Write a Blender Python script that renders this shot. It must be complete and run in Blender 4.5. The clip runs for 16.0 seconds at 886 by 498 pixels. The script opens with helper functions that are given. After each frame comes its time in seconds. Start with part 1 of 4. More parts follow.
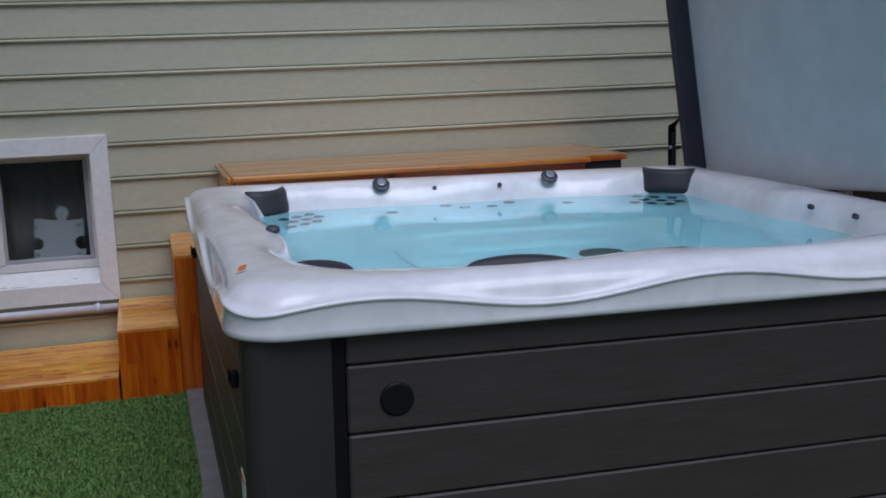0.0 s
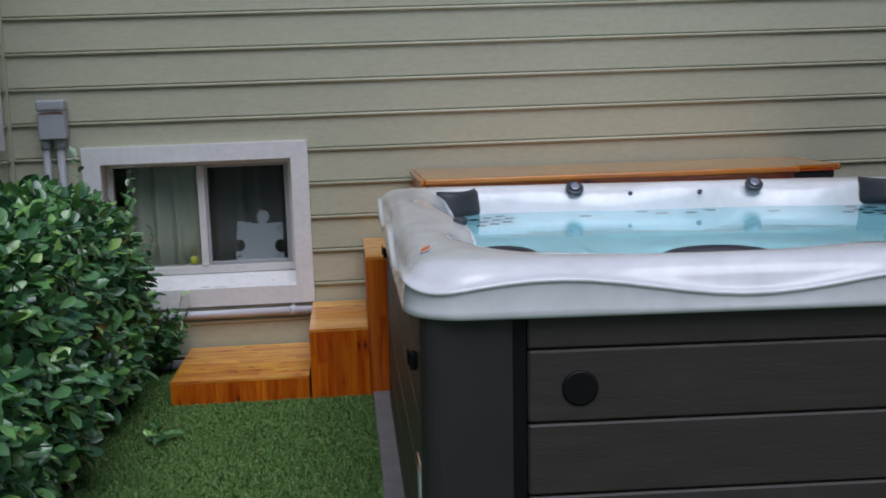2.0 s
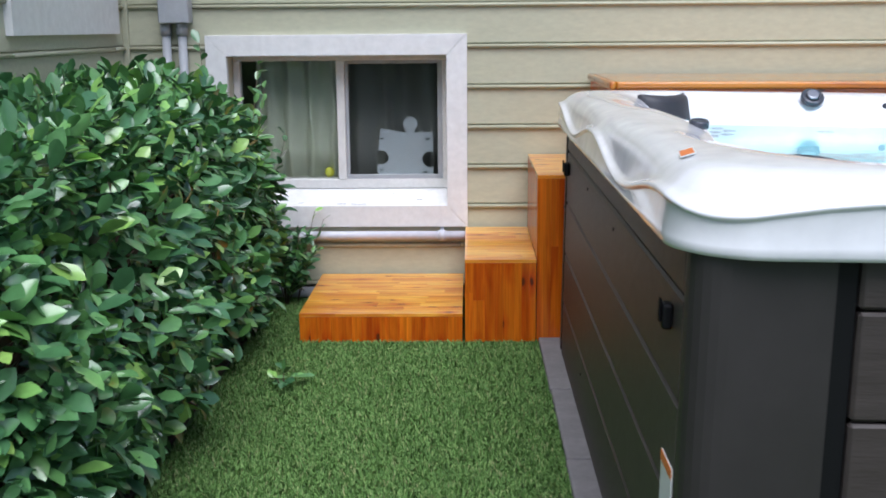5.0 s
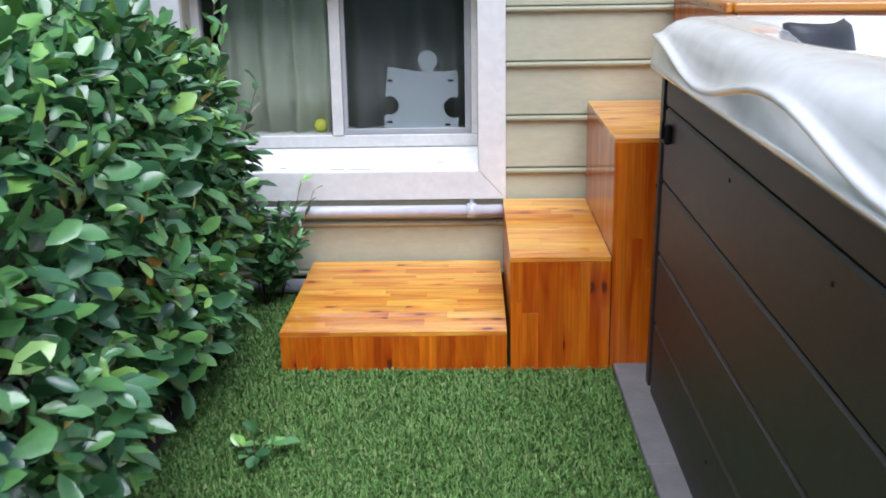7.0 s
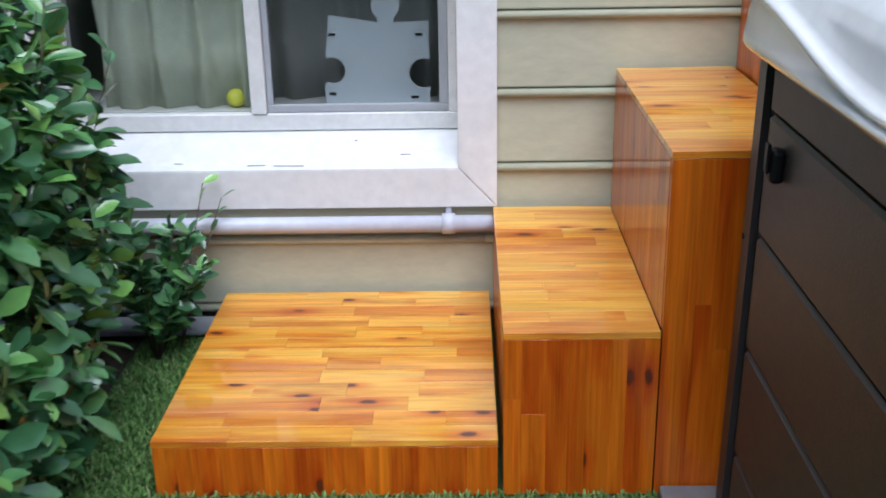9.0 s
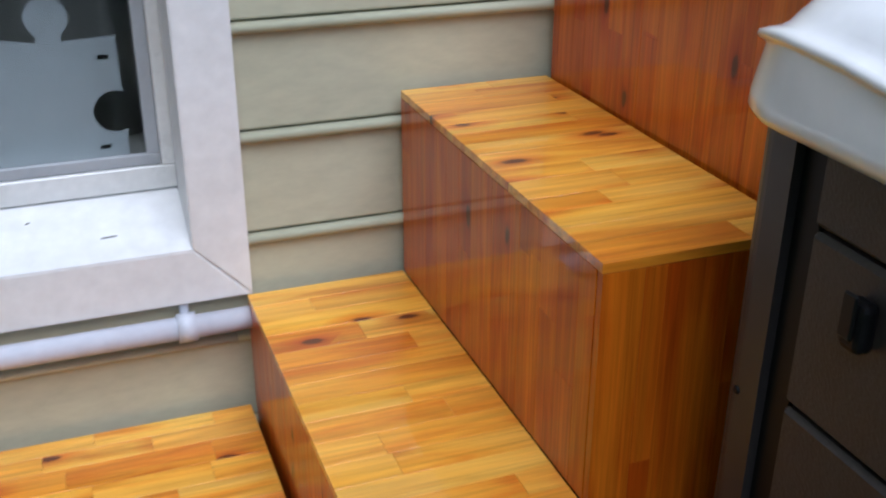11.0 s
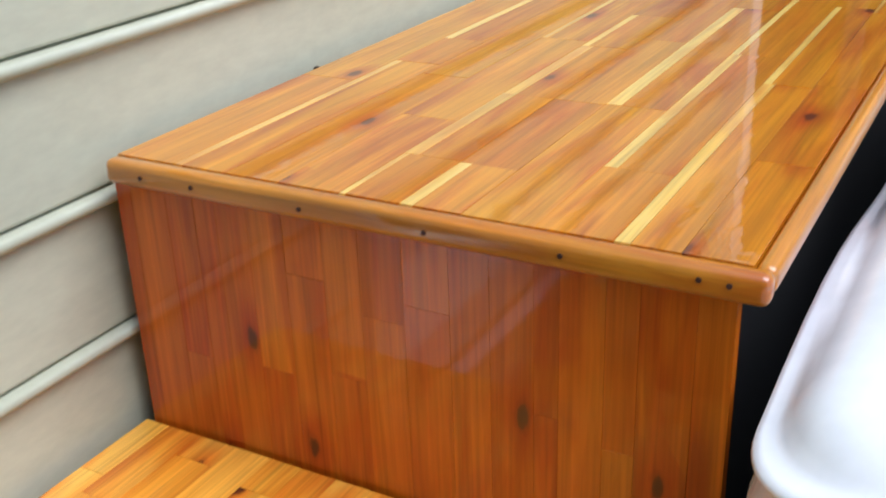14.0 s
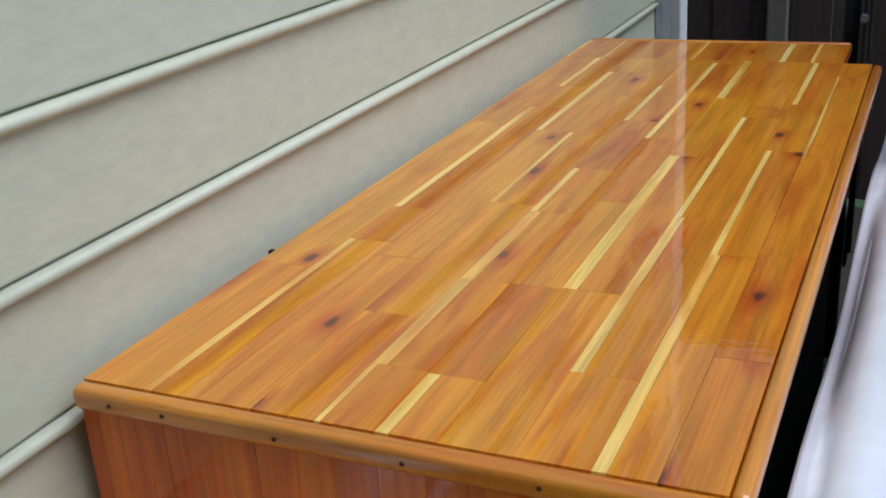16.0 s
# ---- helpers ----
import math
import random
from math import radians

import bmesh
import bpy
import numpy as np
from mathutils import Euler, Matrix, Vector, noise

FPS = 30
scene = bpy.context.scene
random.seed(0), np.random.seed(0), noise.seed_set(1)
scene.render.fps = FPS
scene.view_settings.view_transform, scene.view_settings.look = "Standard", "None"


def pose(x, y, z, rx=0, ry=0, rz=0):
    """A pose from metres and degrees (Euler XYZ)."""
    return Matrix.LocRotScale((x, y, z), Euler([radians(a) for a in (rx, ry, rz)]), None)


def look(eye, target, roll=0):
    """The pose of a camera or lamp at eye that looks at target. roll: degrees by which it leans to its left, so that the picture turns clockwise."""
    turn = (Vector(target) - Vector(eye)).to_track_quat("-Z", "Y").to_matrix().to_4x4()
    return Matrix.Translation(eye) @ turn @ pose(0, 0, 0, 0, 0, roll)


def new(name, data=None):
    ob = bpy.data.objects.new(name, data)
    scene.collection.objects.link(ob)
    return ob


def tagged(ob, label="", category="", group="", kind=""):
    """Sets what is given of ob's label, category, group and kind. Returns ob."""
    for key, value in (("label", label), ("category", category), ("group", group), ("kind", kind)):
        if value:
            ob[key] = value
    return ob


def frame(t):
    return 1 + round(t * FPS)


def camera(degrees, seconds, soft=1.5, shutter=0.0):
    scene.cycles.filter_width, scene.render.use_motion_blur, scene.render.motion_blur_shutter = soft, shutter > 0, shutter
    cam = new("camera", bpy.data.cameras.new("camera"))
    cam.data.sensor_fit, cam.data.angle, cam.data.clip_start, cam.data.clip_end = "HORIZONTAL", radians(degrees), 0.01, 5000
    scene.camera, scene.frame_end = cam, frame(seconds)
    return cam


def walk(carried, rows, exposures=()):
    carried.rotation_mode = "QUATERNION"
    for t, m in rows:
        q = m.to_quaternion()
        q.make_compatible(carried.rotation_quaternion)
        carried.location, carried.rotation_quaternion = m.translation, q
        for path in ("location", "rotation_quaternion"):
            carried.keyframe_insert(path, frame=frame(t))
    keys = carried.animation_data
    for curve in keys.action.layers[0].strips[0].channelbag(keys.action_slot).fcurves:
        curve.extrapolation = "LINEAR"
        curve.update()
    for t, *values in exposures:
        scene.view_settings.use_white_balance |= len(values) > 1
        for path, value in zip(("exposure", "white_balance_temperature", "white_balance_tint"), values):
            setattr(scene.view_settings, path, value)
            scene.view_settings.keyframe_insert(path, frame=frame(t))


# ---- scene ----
cam = camera(44.5, 16.0, soft=1.7, shutter=0.4)
PATH = [
    (0, (0.039, -5.291, 1.418), (0.56, -3.394, 1.057), -1.9),
    (0.5, (0.058, -5.279, 1.394), (0.499, -3.361, 1.041), -1.5),
    (1, (0.087, -5.31, 1.365), (0.423, -3.366, 1.036), -1.6),
    (1.5, (0.094, -5.302, 1.319), (0.336, -3.339, 1.018), -1.7),
    (2, (0.08, -5.216, 1.271), (0.246, -3.243, 0.99), -2.0),
    (2.5, (0.026, -5.086, 1.229), (0.142, -3.106, 0.968), -2.3),
    (3, (-0.016, -5.003, 1.194), (0.053, -3.02, 0.94), -2.0),
    (3.5, (-0.027, -4.897, 1.155), (-0.023, -2.915, 0.881), -1.3),
    (4, (-0.032, -4.796, 1.132), (-0.088, -2.822, 0.814), -0.2),
    (6.5, (-0.213, -3.56, 1.082), (-0.254, -1.626, 0.572), -0.9),
    (7, (-0.216, -3.286, 1.07), (-0.271, -1.363, 0.524), -1.0),
    (7.5, (-0.215, -3.03, 1.064), (-0.272, -1.117, 0.484), -1.1),
    (8, (-0.173, -2.753, 1.058), (-0.276, -0.855, 0.438), -0.9),
    (10.5, (-0.274, -1.686, 1.037), (0.115, 0.096, 0.218), -0.5),
    (11, (-0.351, -1.529, 1.066), (0.276, 0.176, 0.229), -0.0),
    (11.5, (-0.369, -1.37, 1.086), (0.43, 0.263, 0.253), -0.3),
    (12, (-0.35, -1.203, 1.12), (0.585, 0.349, 0.272), -0.8),
    (12.5, (-0.329, -1.074, 1.149), (0.753, 0.384, 0.31), -1.2),
    (13, (-0.387, -0.978, 1.191), (0.943, 0.274, 0.375), -0.3),
    (13.5, (-0.407, -0.907, 1.237), (1.091, 0.136, 0.421), -0.5),
    (14, (-0.38, -0.865, 1.293), (1.199, 0.036, 0.46), -2.3),
    (14.5, (-0.371, -0.831, 1.356), (1.259, -0.024, 0.523), -3.0),
    (15, (-0.362, -0.816, 1.399), (1.291, -0.023, 0.599), -3.3),
    (15.5, (-0.359, -0.814, 1.427), (1.306, -0.013, 0.662), -3.5),
    (16, (-0.356, -0.822, 1.441), (1.32, -0.018, 0.704), -4.0),
]
EXPOSURES = [(0.0, -0.52, 5550, 17), (1.5, -0.40, 5700, 15), (2.5, -0.32, 5750, 14), (3.5, -0.12, 5800, 14), (4.0, 0.24, 5800, 14), (7.0, 0.82, 5600, 13), (10.5, 0.40, 5400, 11), (12.5, 0.32, 5500, 12), (14.0, 0.84, 5500, 11), (15.0, 0.68, 5450, 11), (16.0, 0.40, 5400, 11)]
walk(cam, [(t, look(eye, target, roll)) for t, eye, target, roll in PATH], EXPOSURES)
SKY_STRENGTH, SUN_STRENGTH = 0.082, 1.95

# ---- light ----
world = bpy.data.worlds.new("overcast_sky")
scene.world = world
world.use_nodes = True
wn, wl = world.node_tree.nodes, world.node_tree.links
sky = wn.new("ShaderNodeTexSky")
sky.sky_type = 'NISHITA'
sky.sun_disc = False
sky.sun_elevation, sky.sun_rotation = radians(60), radians(190)
sky.air_density, sky.dust_density, sky.ozone_density = 0.9, 3.0, 0.7
wl.new(sky.outputs[0], wn["Background"].inputs[0])
wn["Background"].inputs[1].default_value = SKY_STRENGTH
sun = new("sun", bpy.data.lights.new("sun", 'SUN'))
sun.data.energy, sun.data.angle, sun.data.color = SUN_STRENGTH, radians(50), (1.0, 0.985, 0.96)
sun.matrix_world = look((1.5, -6.0, 9.5), (0.6, -0.8, 0.4))


# ---- materials ----
def mat(name, color=(0.5, 0.5, 0.5), rough=0.5, metal=0.0, coat=0.0, spec=0.5):
    m = bpy.data.materials.new(name)
    m.use_nodes = True
    b = m.node_tree.nodes["Principled BSDF"]
    b.inputs["Base Color"].default_value = (*color, 1)
    b.inputs["Roughness"].default_value = rough
    b.inputs["Metallic"].default_value = metal
    b.inputs["Coat Weight"].default_value = coat
    b.inputs["Coat Roughness"].default_value = 0.04
    b.inputs["Specular IOR Level"].default_value = spec
    return m


def nodes_of(m):
    t = m.node_tree
    return t.nodes, t.links, t.nodes["Principled BSDF"]


def ramp(n, stops):
    r = n.new("ShaderNodeValToRGB")
    e = r.color_ramp.elements
    while len(e) < len(stops):
        e.new(0.5)
    for i, (p, c) in enumerate(stops):
        e[i].position, e[i].color = p, (*c, 1)
    return r


def coords(n, l, scale, shift=None):
    """Object coordinates, stretched, and moved by each object's own random number."""
    tc, mp = n.new("ShaderNodeTexCoord"), n.new("ShaderNodeMapping")
    mp.inputs["Scale"].default_value = scale
    if shift:
        oi, mul, add = n.new("ShaderNodeObjectInfo"), n.new("ShaderNodeMath"), n.new("ShaderNodeVectorMath")
        mul.operation = 'MULTIPLY'
        mul.inputs[1].default_value = shift
        l.new(oi.outputs["Random"], mul.inputs[0])
        add.operation = 'ADD'
        l.new(tc.outputs["Object"], add.inputs[0])
        l.new(mul.outputs[0], add.inputs[1])
        l.new(add.outputs[0], mp.inputs["Vector"])
    else:
        l.new(tc.outputs["Object"], mp.inputs["Vector"])
    return mp.outputs[0]


def noise_node(n, l, vec, scale, detail=4.0, rough=0.55, warp=0.0):
    t = n.new("ShaderNodeTexNoise")
    t.inputs["Scale"].default_value, t.inputs["Detail"].default_value = scale, detail
    t.inputs["Roughness"].default_value, t.inputs["Distortion"].default_value = rough, warp
    l.new(vec, t.inputs["Vector"])
    return t.outputs["Fac"]


def mix(n, l, kind, fac, a, b):
    x = n.new("ShaderNodeMix")
    x.data_type, x.blend_type = 'RGBA', kind
    pairs = ((x.inputs[0], fac), (x.inputs[6], a), (x.inputs[7], b))
    for sock, v in pairs:
        if isinstance(v, (int, float)):
            sock.default_value = v
        elif isinstance(v, tuple):
            sock.default_value = (*v, 1)
        else:
            l.new(v, sock)
    return x.outputs[2]


def bump(n, l, b, height, strength, distance=0.002):
    k = n.new("ShaderNodeBump")
    k.inputs["Strength"].default_value, k.inputs["Distance"].default_value = strength, distance
    l.new(height, k.inputs["Height"])
    l.new(k.outputs[0], b.inputs["Normal"])


def mottled(name, c1, c2, scale, rough, stretch=(1, 1, 1), bump_s=0.2, bump_d=0.002, coat=0.0, spec=0.5, shift=0.0, fine=6.0):
    """A surface of two tones, with fine grain in its relief."""
    m = mat(name, c1, rough, 0, coat, spec)
    n, l, b = nodes_of(m)
    vec = coords(n, l, stretch, shift)
    big = noise_node(n, l, vec, scale, 5)
    small = noise_node(n, l, vec, scale * fine, 4)
    r = ramp(n, [(0.3, c1), (0.7, c2)])
    l.new(big, r.inputs[0])
    mm = n.new("ShaderNodeMapRange")
    mm.inputs[3].default_value, mm.inputs[4].default_value = 0.82, 1.12
    l.new(small, mm.inputs[0])
    col = mix(n, l, 'MULTIPLY', 1.0, r.outputs[0], mm.outputs[0])
    l.new(col, b.inputs["Base Color"])
    rr_ = n.new("ShaderNodeMapRange")
    rr_.inputs[3].default_value, rr_.inputs[4].default_value = max(0.02, rough - 0.08), min(1, rough + 0.1)
    l.new(big, rr_.inputs[0])
    l.new(rr_.outputs[0], b.inputs["Roughness"])
    bump(n, l, b, small, bump_s, bump_d)
    return m


def cedar(name, tones, rough, coat, knots=True, coat_rough=0.03, spec=0.35, gain=(0.86, 0.80, 0.55), knot_rate=0.26, ripple=0.07):
    """Varnished softwood: each stick its own tone, long grain, knots here and there."""
    m = mat(name, tones[1], rough, 0, coat, spec)
    n, l, b = nodes_of(m)
    b.inputs["Coat Roughness"].default_value = coat_rough
    b.inputs["Coat IOR"].default_value = 1.56
    broad = noise_node(n, l, coords(n, l, (1.0, 16, 16), 61.0), 3.0, 5, 0.6, 0.7)
    fibre = noise_node(n, l, coords(n, l, (2.0, 130, 130), 47.0), 1.6, 4, 0.6, 0.3)
    both = n.new("ShaderNodeMath")
    both.operation = 'MULTIPLY_ADD'
    both.inputs[1].default_value = 0.55
    half = n.new("ShaderNodeMath")
    half.operation = 'MULTIPLY'
    half.inputs[1].default_value = 0.45
    l.new(fibre, half.inputs[0])
    l.new(broad, both.inputs[0])
    l.new(half.outputs[0], both.inputs[2])
    grain = both.outputs[0]
    vec2 = coords(n, l, (1.7, 13.0, 13.0), 17.0)
    cloud = noise_node(n, l, vec2, 1.6, 4, 0.55, 0.6)
    oi = n.new("ShaderNodeObjectInfo")
    tone = ramp(n, [(i / (len(tones) - 1), (c[0] * gain[0], c[1] * gain[1], c[2] * gain[2])) for i, c in enumerate(tones)])
    l.new(oi.outputs["Random"], tone.inputs[0])
    g = n.new("ShaderNodeMapRange")
    g.inputs[1].default_value, g.inputs[2].default_value = 0.3, 0.7
    g.inputs[3].default_value, g.inputs[4].default_value = 0.58, 1.34
    l.new(grain, g.inputs[0])
    col = mix(n, l, 'MULTIPLY', 1.0, tone.outputs[0], g.outputs[0])
    warm = ramp(n, [(0.36, (1.0, 1.0, 1.0)), (0.50, (0.96, 0.86, 0.62)), (0.66, (0.76, 0.46, 0.16))])
    l.new(cloud, warm.inputs[0])
    col = mix(n, l, 'MULTIPLY', 1.0, col, warm.outputs[0])
    if knots:
        vk = coords(n, l, (5.5, 12.0, 12.0), 29.0)
        vo = n.new("ShaderNodeTexVoronoi")
        vo.voronoi_dimensions = '2D'
        vo.inputs["Scale"].default_value = 1.0
        l.new(vk, vo.inputs["Vector"])
        wob = noise_node(n, l, coords(n, l, (20, 60, 60), 29.0), 1.0, 3)
        add = n.new("ShaderNodeMath")
        add.operation = 'MULTIPLY_ADD'
        add.inputs[1].default_value = 0.16
        l.new(wob, add.inputs[0])
        l.new(vo.outputs["Distance"], add.inputs[2])
        k = ramp(n, [(0.12, (1, 1, 1)), (0.145, (0.85, 0.85, 0.85)), (0.16, (0.35, 0.35, 0.35)), (0.20, (0, 0, 0))])
        l.new(add.outputs[0], k.inputs[0])
        sep = n.new("ShaderNodeSeparateColor")
        l.new(vo.outputs["Color"], sep.inputs[0])
        gate = n.new("ShaderNodeMath")
        gate.operation = 'GREATER_THAN'
        gate.inputs[1].default_value = 1 - knot_rate
        l.new(sep.outputs[0], gate.inputs[0])
        kk = n.new("ShaderNodeMath")
        kk.operation = 'MULTIPLY'
        l.new(k.outputs[0], kk.inputs[0])
        l.new(gate.outputs[0], kk.inputs[1])
        halo = ramp(n, [(0.18, (1, 1, 1)), (0.42, (0, 0, 0))])
        l.new(add.outputs[0], halo.inputs[0])
        hh_ = n.new("ShaderNodeMath")
        hh_.operation = 'MULTIPLY'
        l.new(halo.outputs[0], hh_.inputs[0])
        l.new(gate.outputs[0], hh_.inputs[1])
        col = mix(n, l, 'MULTIPLY', hh_.outputs[0], col, (0.82, 0.50, 0.25))
        col = mix(n, l, 'MIX', kk.outputs[0], col, (0.105, 0.022, 0.006))
    l.new(col, b.inputs["Base Color"])
    bump(n, l, b, grain, 0.06, 0.001)
    flow = n.new("ShaderNodeBump")
    flow.inputs["Strength"].default_value, flow.inputs["Distance"].default_value = ripple, 0.004
    tcw = n.new("ShaderNodeTexCoord")
    l.new(noise_node(n, l, tcw.outputs["Object"], 26.0, 3), flow.inputs["Height"])
    l.new(flow.outputs[0], b.inputs["Coat Normal"])
    return m


def clear(name, tint, gloss_rough, ior, ripple=0.0, bend=False):
    """Glass or a water surface: tinted, clear, with a mirror's gloss by the angle."""
    m = bpy.data.materials.new(name)
    m.use_nodes = True
    n, l = m.node_tree.nodes, m.node_tree.links
    n.remove(n["Principled BSDF"])
    tr, gl, fr, mx = n.new("ShaderNodeBsdfRefraction" if bend else "ShaderNodeBsdfTransparent"), n.new("ShaderNodeBsdfGlossy"), n.new("ShaderNodeFresnel"), n.new("ShaderNodeMixShader")
    tr.inputs[0].default_value = (*tint, 1)
    if bend:
        tr.inputs["Roughness"].default_value, tr.inputs["IOR"].default_value = 0.0, ior
    gl.inputs["Roughness"].default_value = gloss_rough
    fr.inputs[0].default_value = ior
    if ripple:
        k = n.new("ShaderNodeBump")
        k.inputs["Strength"].default_value, k.inputs["Distance"].default_value = ripple, 0.01
        tc = n.new("ShaderNodeTexCoord")
        l.new(noise_node(n, l, tc.outputs["Object"], 7.0, 3), k.inputs["Height"])
        l.new(k.outputs[0], gl.inputs["Normal"])
    l.new(fr.outputs[0], mx.inputs[0])
    l.new(tr.outputs[0], mx.inputs[1])
    l.new(gl.outputs[0], mx.inputs[2])
    l.new(mx.outputs[0], n["Material Output"].inputs[0])
    return m


def by_island(name, stops, rough, spec=0.5, coat=0.0):
    """For leaves and blades: every one its own tone."""
    m = mat(name, stops[0][1], rough, 0, coat, spec)
    n, l, b = nodes_of(m)
    g = n.new("ShaderNodeNewGeometry")
    r = ramp(n, stops)
    l.new(g.outputs["Random Per Island"], r.inputs[0])
    vec = coords(n, l, (1, 1, 1))
    f = noise_node(n, l, vec, 60, 3)
    mm = n.new("ShaderNodeMapRange")
    mm.inputs[3].default_value, mm.inputs[4].default_value = 0.75, 1.25
    l.new(f, mm.inputs[0])
    l.new(mix(n, l, 'MULTIPLY', 1.0, r.outputs[0], mm.outputs[0]), b.inputs["Base Color"])
    return m


SIDING = mottled("siding_vinyl", (0.475, 0.475, 0.345), (0.51, 0.51, 0.37), 1.6, 0.42, (0.6, 1, 1.5), 0.05, 0.0006, fine=30)
WHITE = mottled("white_paint", (0.76, 0.765, 0.755), (0.81, 0.815, 0.81), 5.0, 0.38, (1, 1, 1), 0.1, 0.001)
VINYL = mottled("white_vinyl", (0.72, 0.72, 0.70), (0.78, 0.78, 0.76), 8.0, 0.3)
GREY_PLASTIC = mottled("grey_conduit", (0.36, 0.38, 0.40), (0.42, 0.44, 0.46), 9.0, 0.45)
PALE_PIPE = mottled("pale_pipe", (0.55, 0.57, 0.63), (0.62, 0.64, 0.70), 6.0, 0.35)
RUST = mat("red_rust", (0.22, 0.05, 0.03), 0.7)
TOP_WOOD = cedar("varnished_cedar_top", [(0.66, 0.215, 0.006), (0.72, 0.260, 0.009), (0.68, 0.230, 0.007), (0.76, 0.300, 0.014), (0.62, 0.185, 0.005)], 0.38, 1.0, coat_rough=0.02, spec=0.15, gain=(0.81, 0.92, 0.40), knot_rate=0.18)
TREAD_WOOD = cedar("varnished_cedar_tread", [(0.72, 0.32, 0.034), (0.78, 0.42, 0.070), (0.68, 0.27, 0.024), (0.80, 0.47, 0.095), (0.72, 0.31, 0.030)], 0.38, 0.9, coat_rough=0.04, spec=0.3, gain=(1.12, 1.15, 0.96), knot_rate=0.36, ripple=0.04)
# Deeper orange copy for vertical faces; part of their shade is in its colour.
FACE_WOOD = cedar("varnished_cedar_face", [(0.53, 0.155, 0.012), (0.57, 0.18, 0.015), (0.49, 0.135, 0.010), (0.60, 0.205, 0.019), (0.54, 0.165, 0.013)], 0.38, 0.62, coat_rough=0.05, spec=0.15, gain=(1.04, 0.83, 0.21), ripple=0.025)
SAP = cedar("pale_sapwood", [(0.84, 0.60, 0.20), (0.88, 0.69, 0.30), (0.82, 0.55, 0.16)], 0.34, 1.0, knots=False, coat_rough=0.03, gain=(0.97, 0.92, 0.64))
EDGE_WOOD = cedar("edging_wood", [(0.64, 0.25, 0.028), (0.68, 0.29, 0.038)], 0.3, 0.8, knots=False, coat_rough=0.06, gain=(0.82, 0.82, 0.5))
NAIL = mat("nail_hole", (0.05, 0.015, 0.008), 0.8)
DARK = mat("dark_void", (0.012, 0.012, 0.013), 0.9)
BOARD = mottled("tub_panel", (0.040, 0.032, 0.028), (0.053, 0.043, 0.038), 5.0, 0.5, (1.0, 9, 9), 0.5, 0.0015, shift=23.0)
CORNER = mottled("tub_corner", (0.028, 0.025, 0.024), (0.034, 0.030, 0.029), 4.0, 0.42)
BLACK = mat("black_plastic", (0.005, 0.005, 0.006), 0.5, spec=0.25)
PILLOW = mottled("pillow_foam", (0.035, 0.035, 0.042), (0.045, 0.045, 0.052), 20.0, 0.5)
JET = mat("jet_plastic", (0.07, 0.075, 0.09), 0.25, 0.3)
CHROME = mat("brushed_chrome", (0.32, 0.33, 0.36), 0.35, 1.0)
ORANGE = mat("orange_sticker", (0.75, 0.20, 0.03), 0.5)
PAPER = mat("paper_label", (0.72, 0.75, 0.72), 0.5)
WATER = clear("pool_water", (0.46, 0.83, 0.90), 0.02, 1.33, 0.10, True)
GLASS = clear("window_glass", (0.96, 0.98, 0.97), 0.0, 1.45)
SCREEN = clear("insect_screen", (0.80, 0.80, 0.81), 0.6, 1.05)
NAVY = mottled("navy_vinyl", (0.012, 0.014, 0.024), (0.02, 0.022, 0.034), 8.0, 0.45)
COVER = mottled("cover_liner", (0.565, 0.57, 0.575), (0.585, 0.59, 0.595), 1.2, 0.5, (1, 1, 1), 0.05, 0.001)
PAVER = mottled("concrete_paver", (0.17, 0.165, 0.165), (0.23, 0.22, 0.22), 9.0, 0.85, (1, 1, 1), 0.6, 0.003, shift=11.0)
FENCE = mottled("fence_wood", (0.055, 0.036, 0.03), (0.085, 0.058, 0.048), 3.0, 0.8, (8, 8, 1.0), 0.6, 0.003, shift=31.0)
FENCE_POST = mottled("fence_post_wood", (0.17, 0.15, 0.115), (0.22, 0.195, 0.15), 3.0, 0.8, (8, 8, 1.0), 0.5, 0.003)
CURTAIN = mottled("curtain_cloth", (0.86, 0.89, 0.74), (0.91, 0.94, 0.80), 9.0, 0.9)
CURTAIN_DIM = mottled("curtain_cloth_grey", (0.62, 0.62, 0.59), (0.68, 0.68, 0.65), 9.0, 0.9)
PUZZLE = mottled("puzzle_board", (0.74, 0.79, 0.82), (0.78, 0.83, 0.86), 6.0, 0.5)
YELLOW = mat("yellow_ball", (0.62, 0.62, 0.06), 0.5)
CONCRETE = mottled("foundation", (0.15, 0.15, 0.145), (0.20, 0.20, 0.19), 8.0, 0.9, bump_s=0.5, bump_d=0.004)
INNER = mottled("room_paint", (0.60, 0.59, 0.55), (0.66, 0.65, 0.61), 4.0, 0.9)
GROUND = mottled("lawn_base", (0.045, 0.095, 0.026), (0.07, 0.13, 0.04), 14.0, 0.95, bump_s=0.6, bump_d=0.01)
SOIL = mottled("soil_litter", (0.035, 0.026, 0.02), (0.07, 0.055, 0.04), 20.0, 0.95, bump_s=0.8, bump_d=0.01)
TURF = by_island("turf_blade", [(0.0, (0.072, 0.155, 0.034)), (0.4, (0.112, 0.225, 0.052)), (0.75, (0.165, 0.305, 0.082)), (0.93, (0.25, 0.37, 0.12)), (1.0, (0.33, 0.33, 0.16))], 0.6, 0.25)
LEAF = by_island("shrub_leaf", [(0.0, (0.048, 0.138, 0.058)), (0.45, (0.090, 0.230, 0.082)), (0.82, (0.15, 0.345, 0.096)), (0.94, (0.24, 0.48, 0.10)), (1.0, (0.34, 0.55, 0.12))], 0.28, 0.8, 0.3)
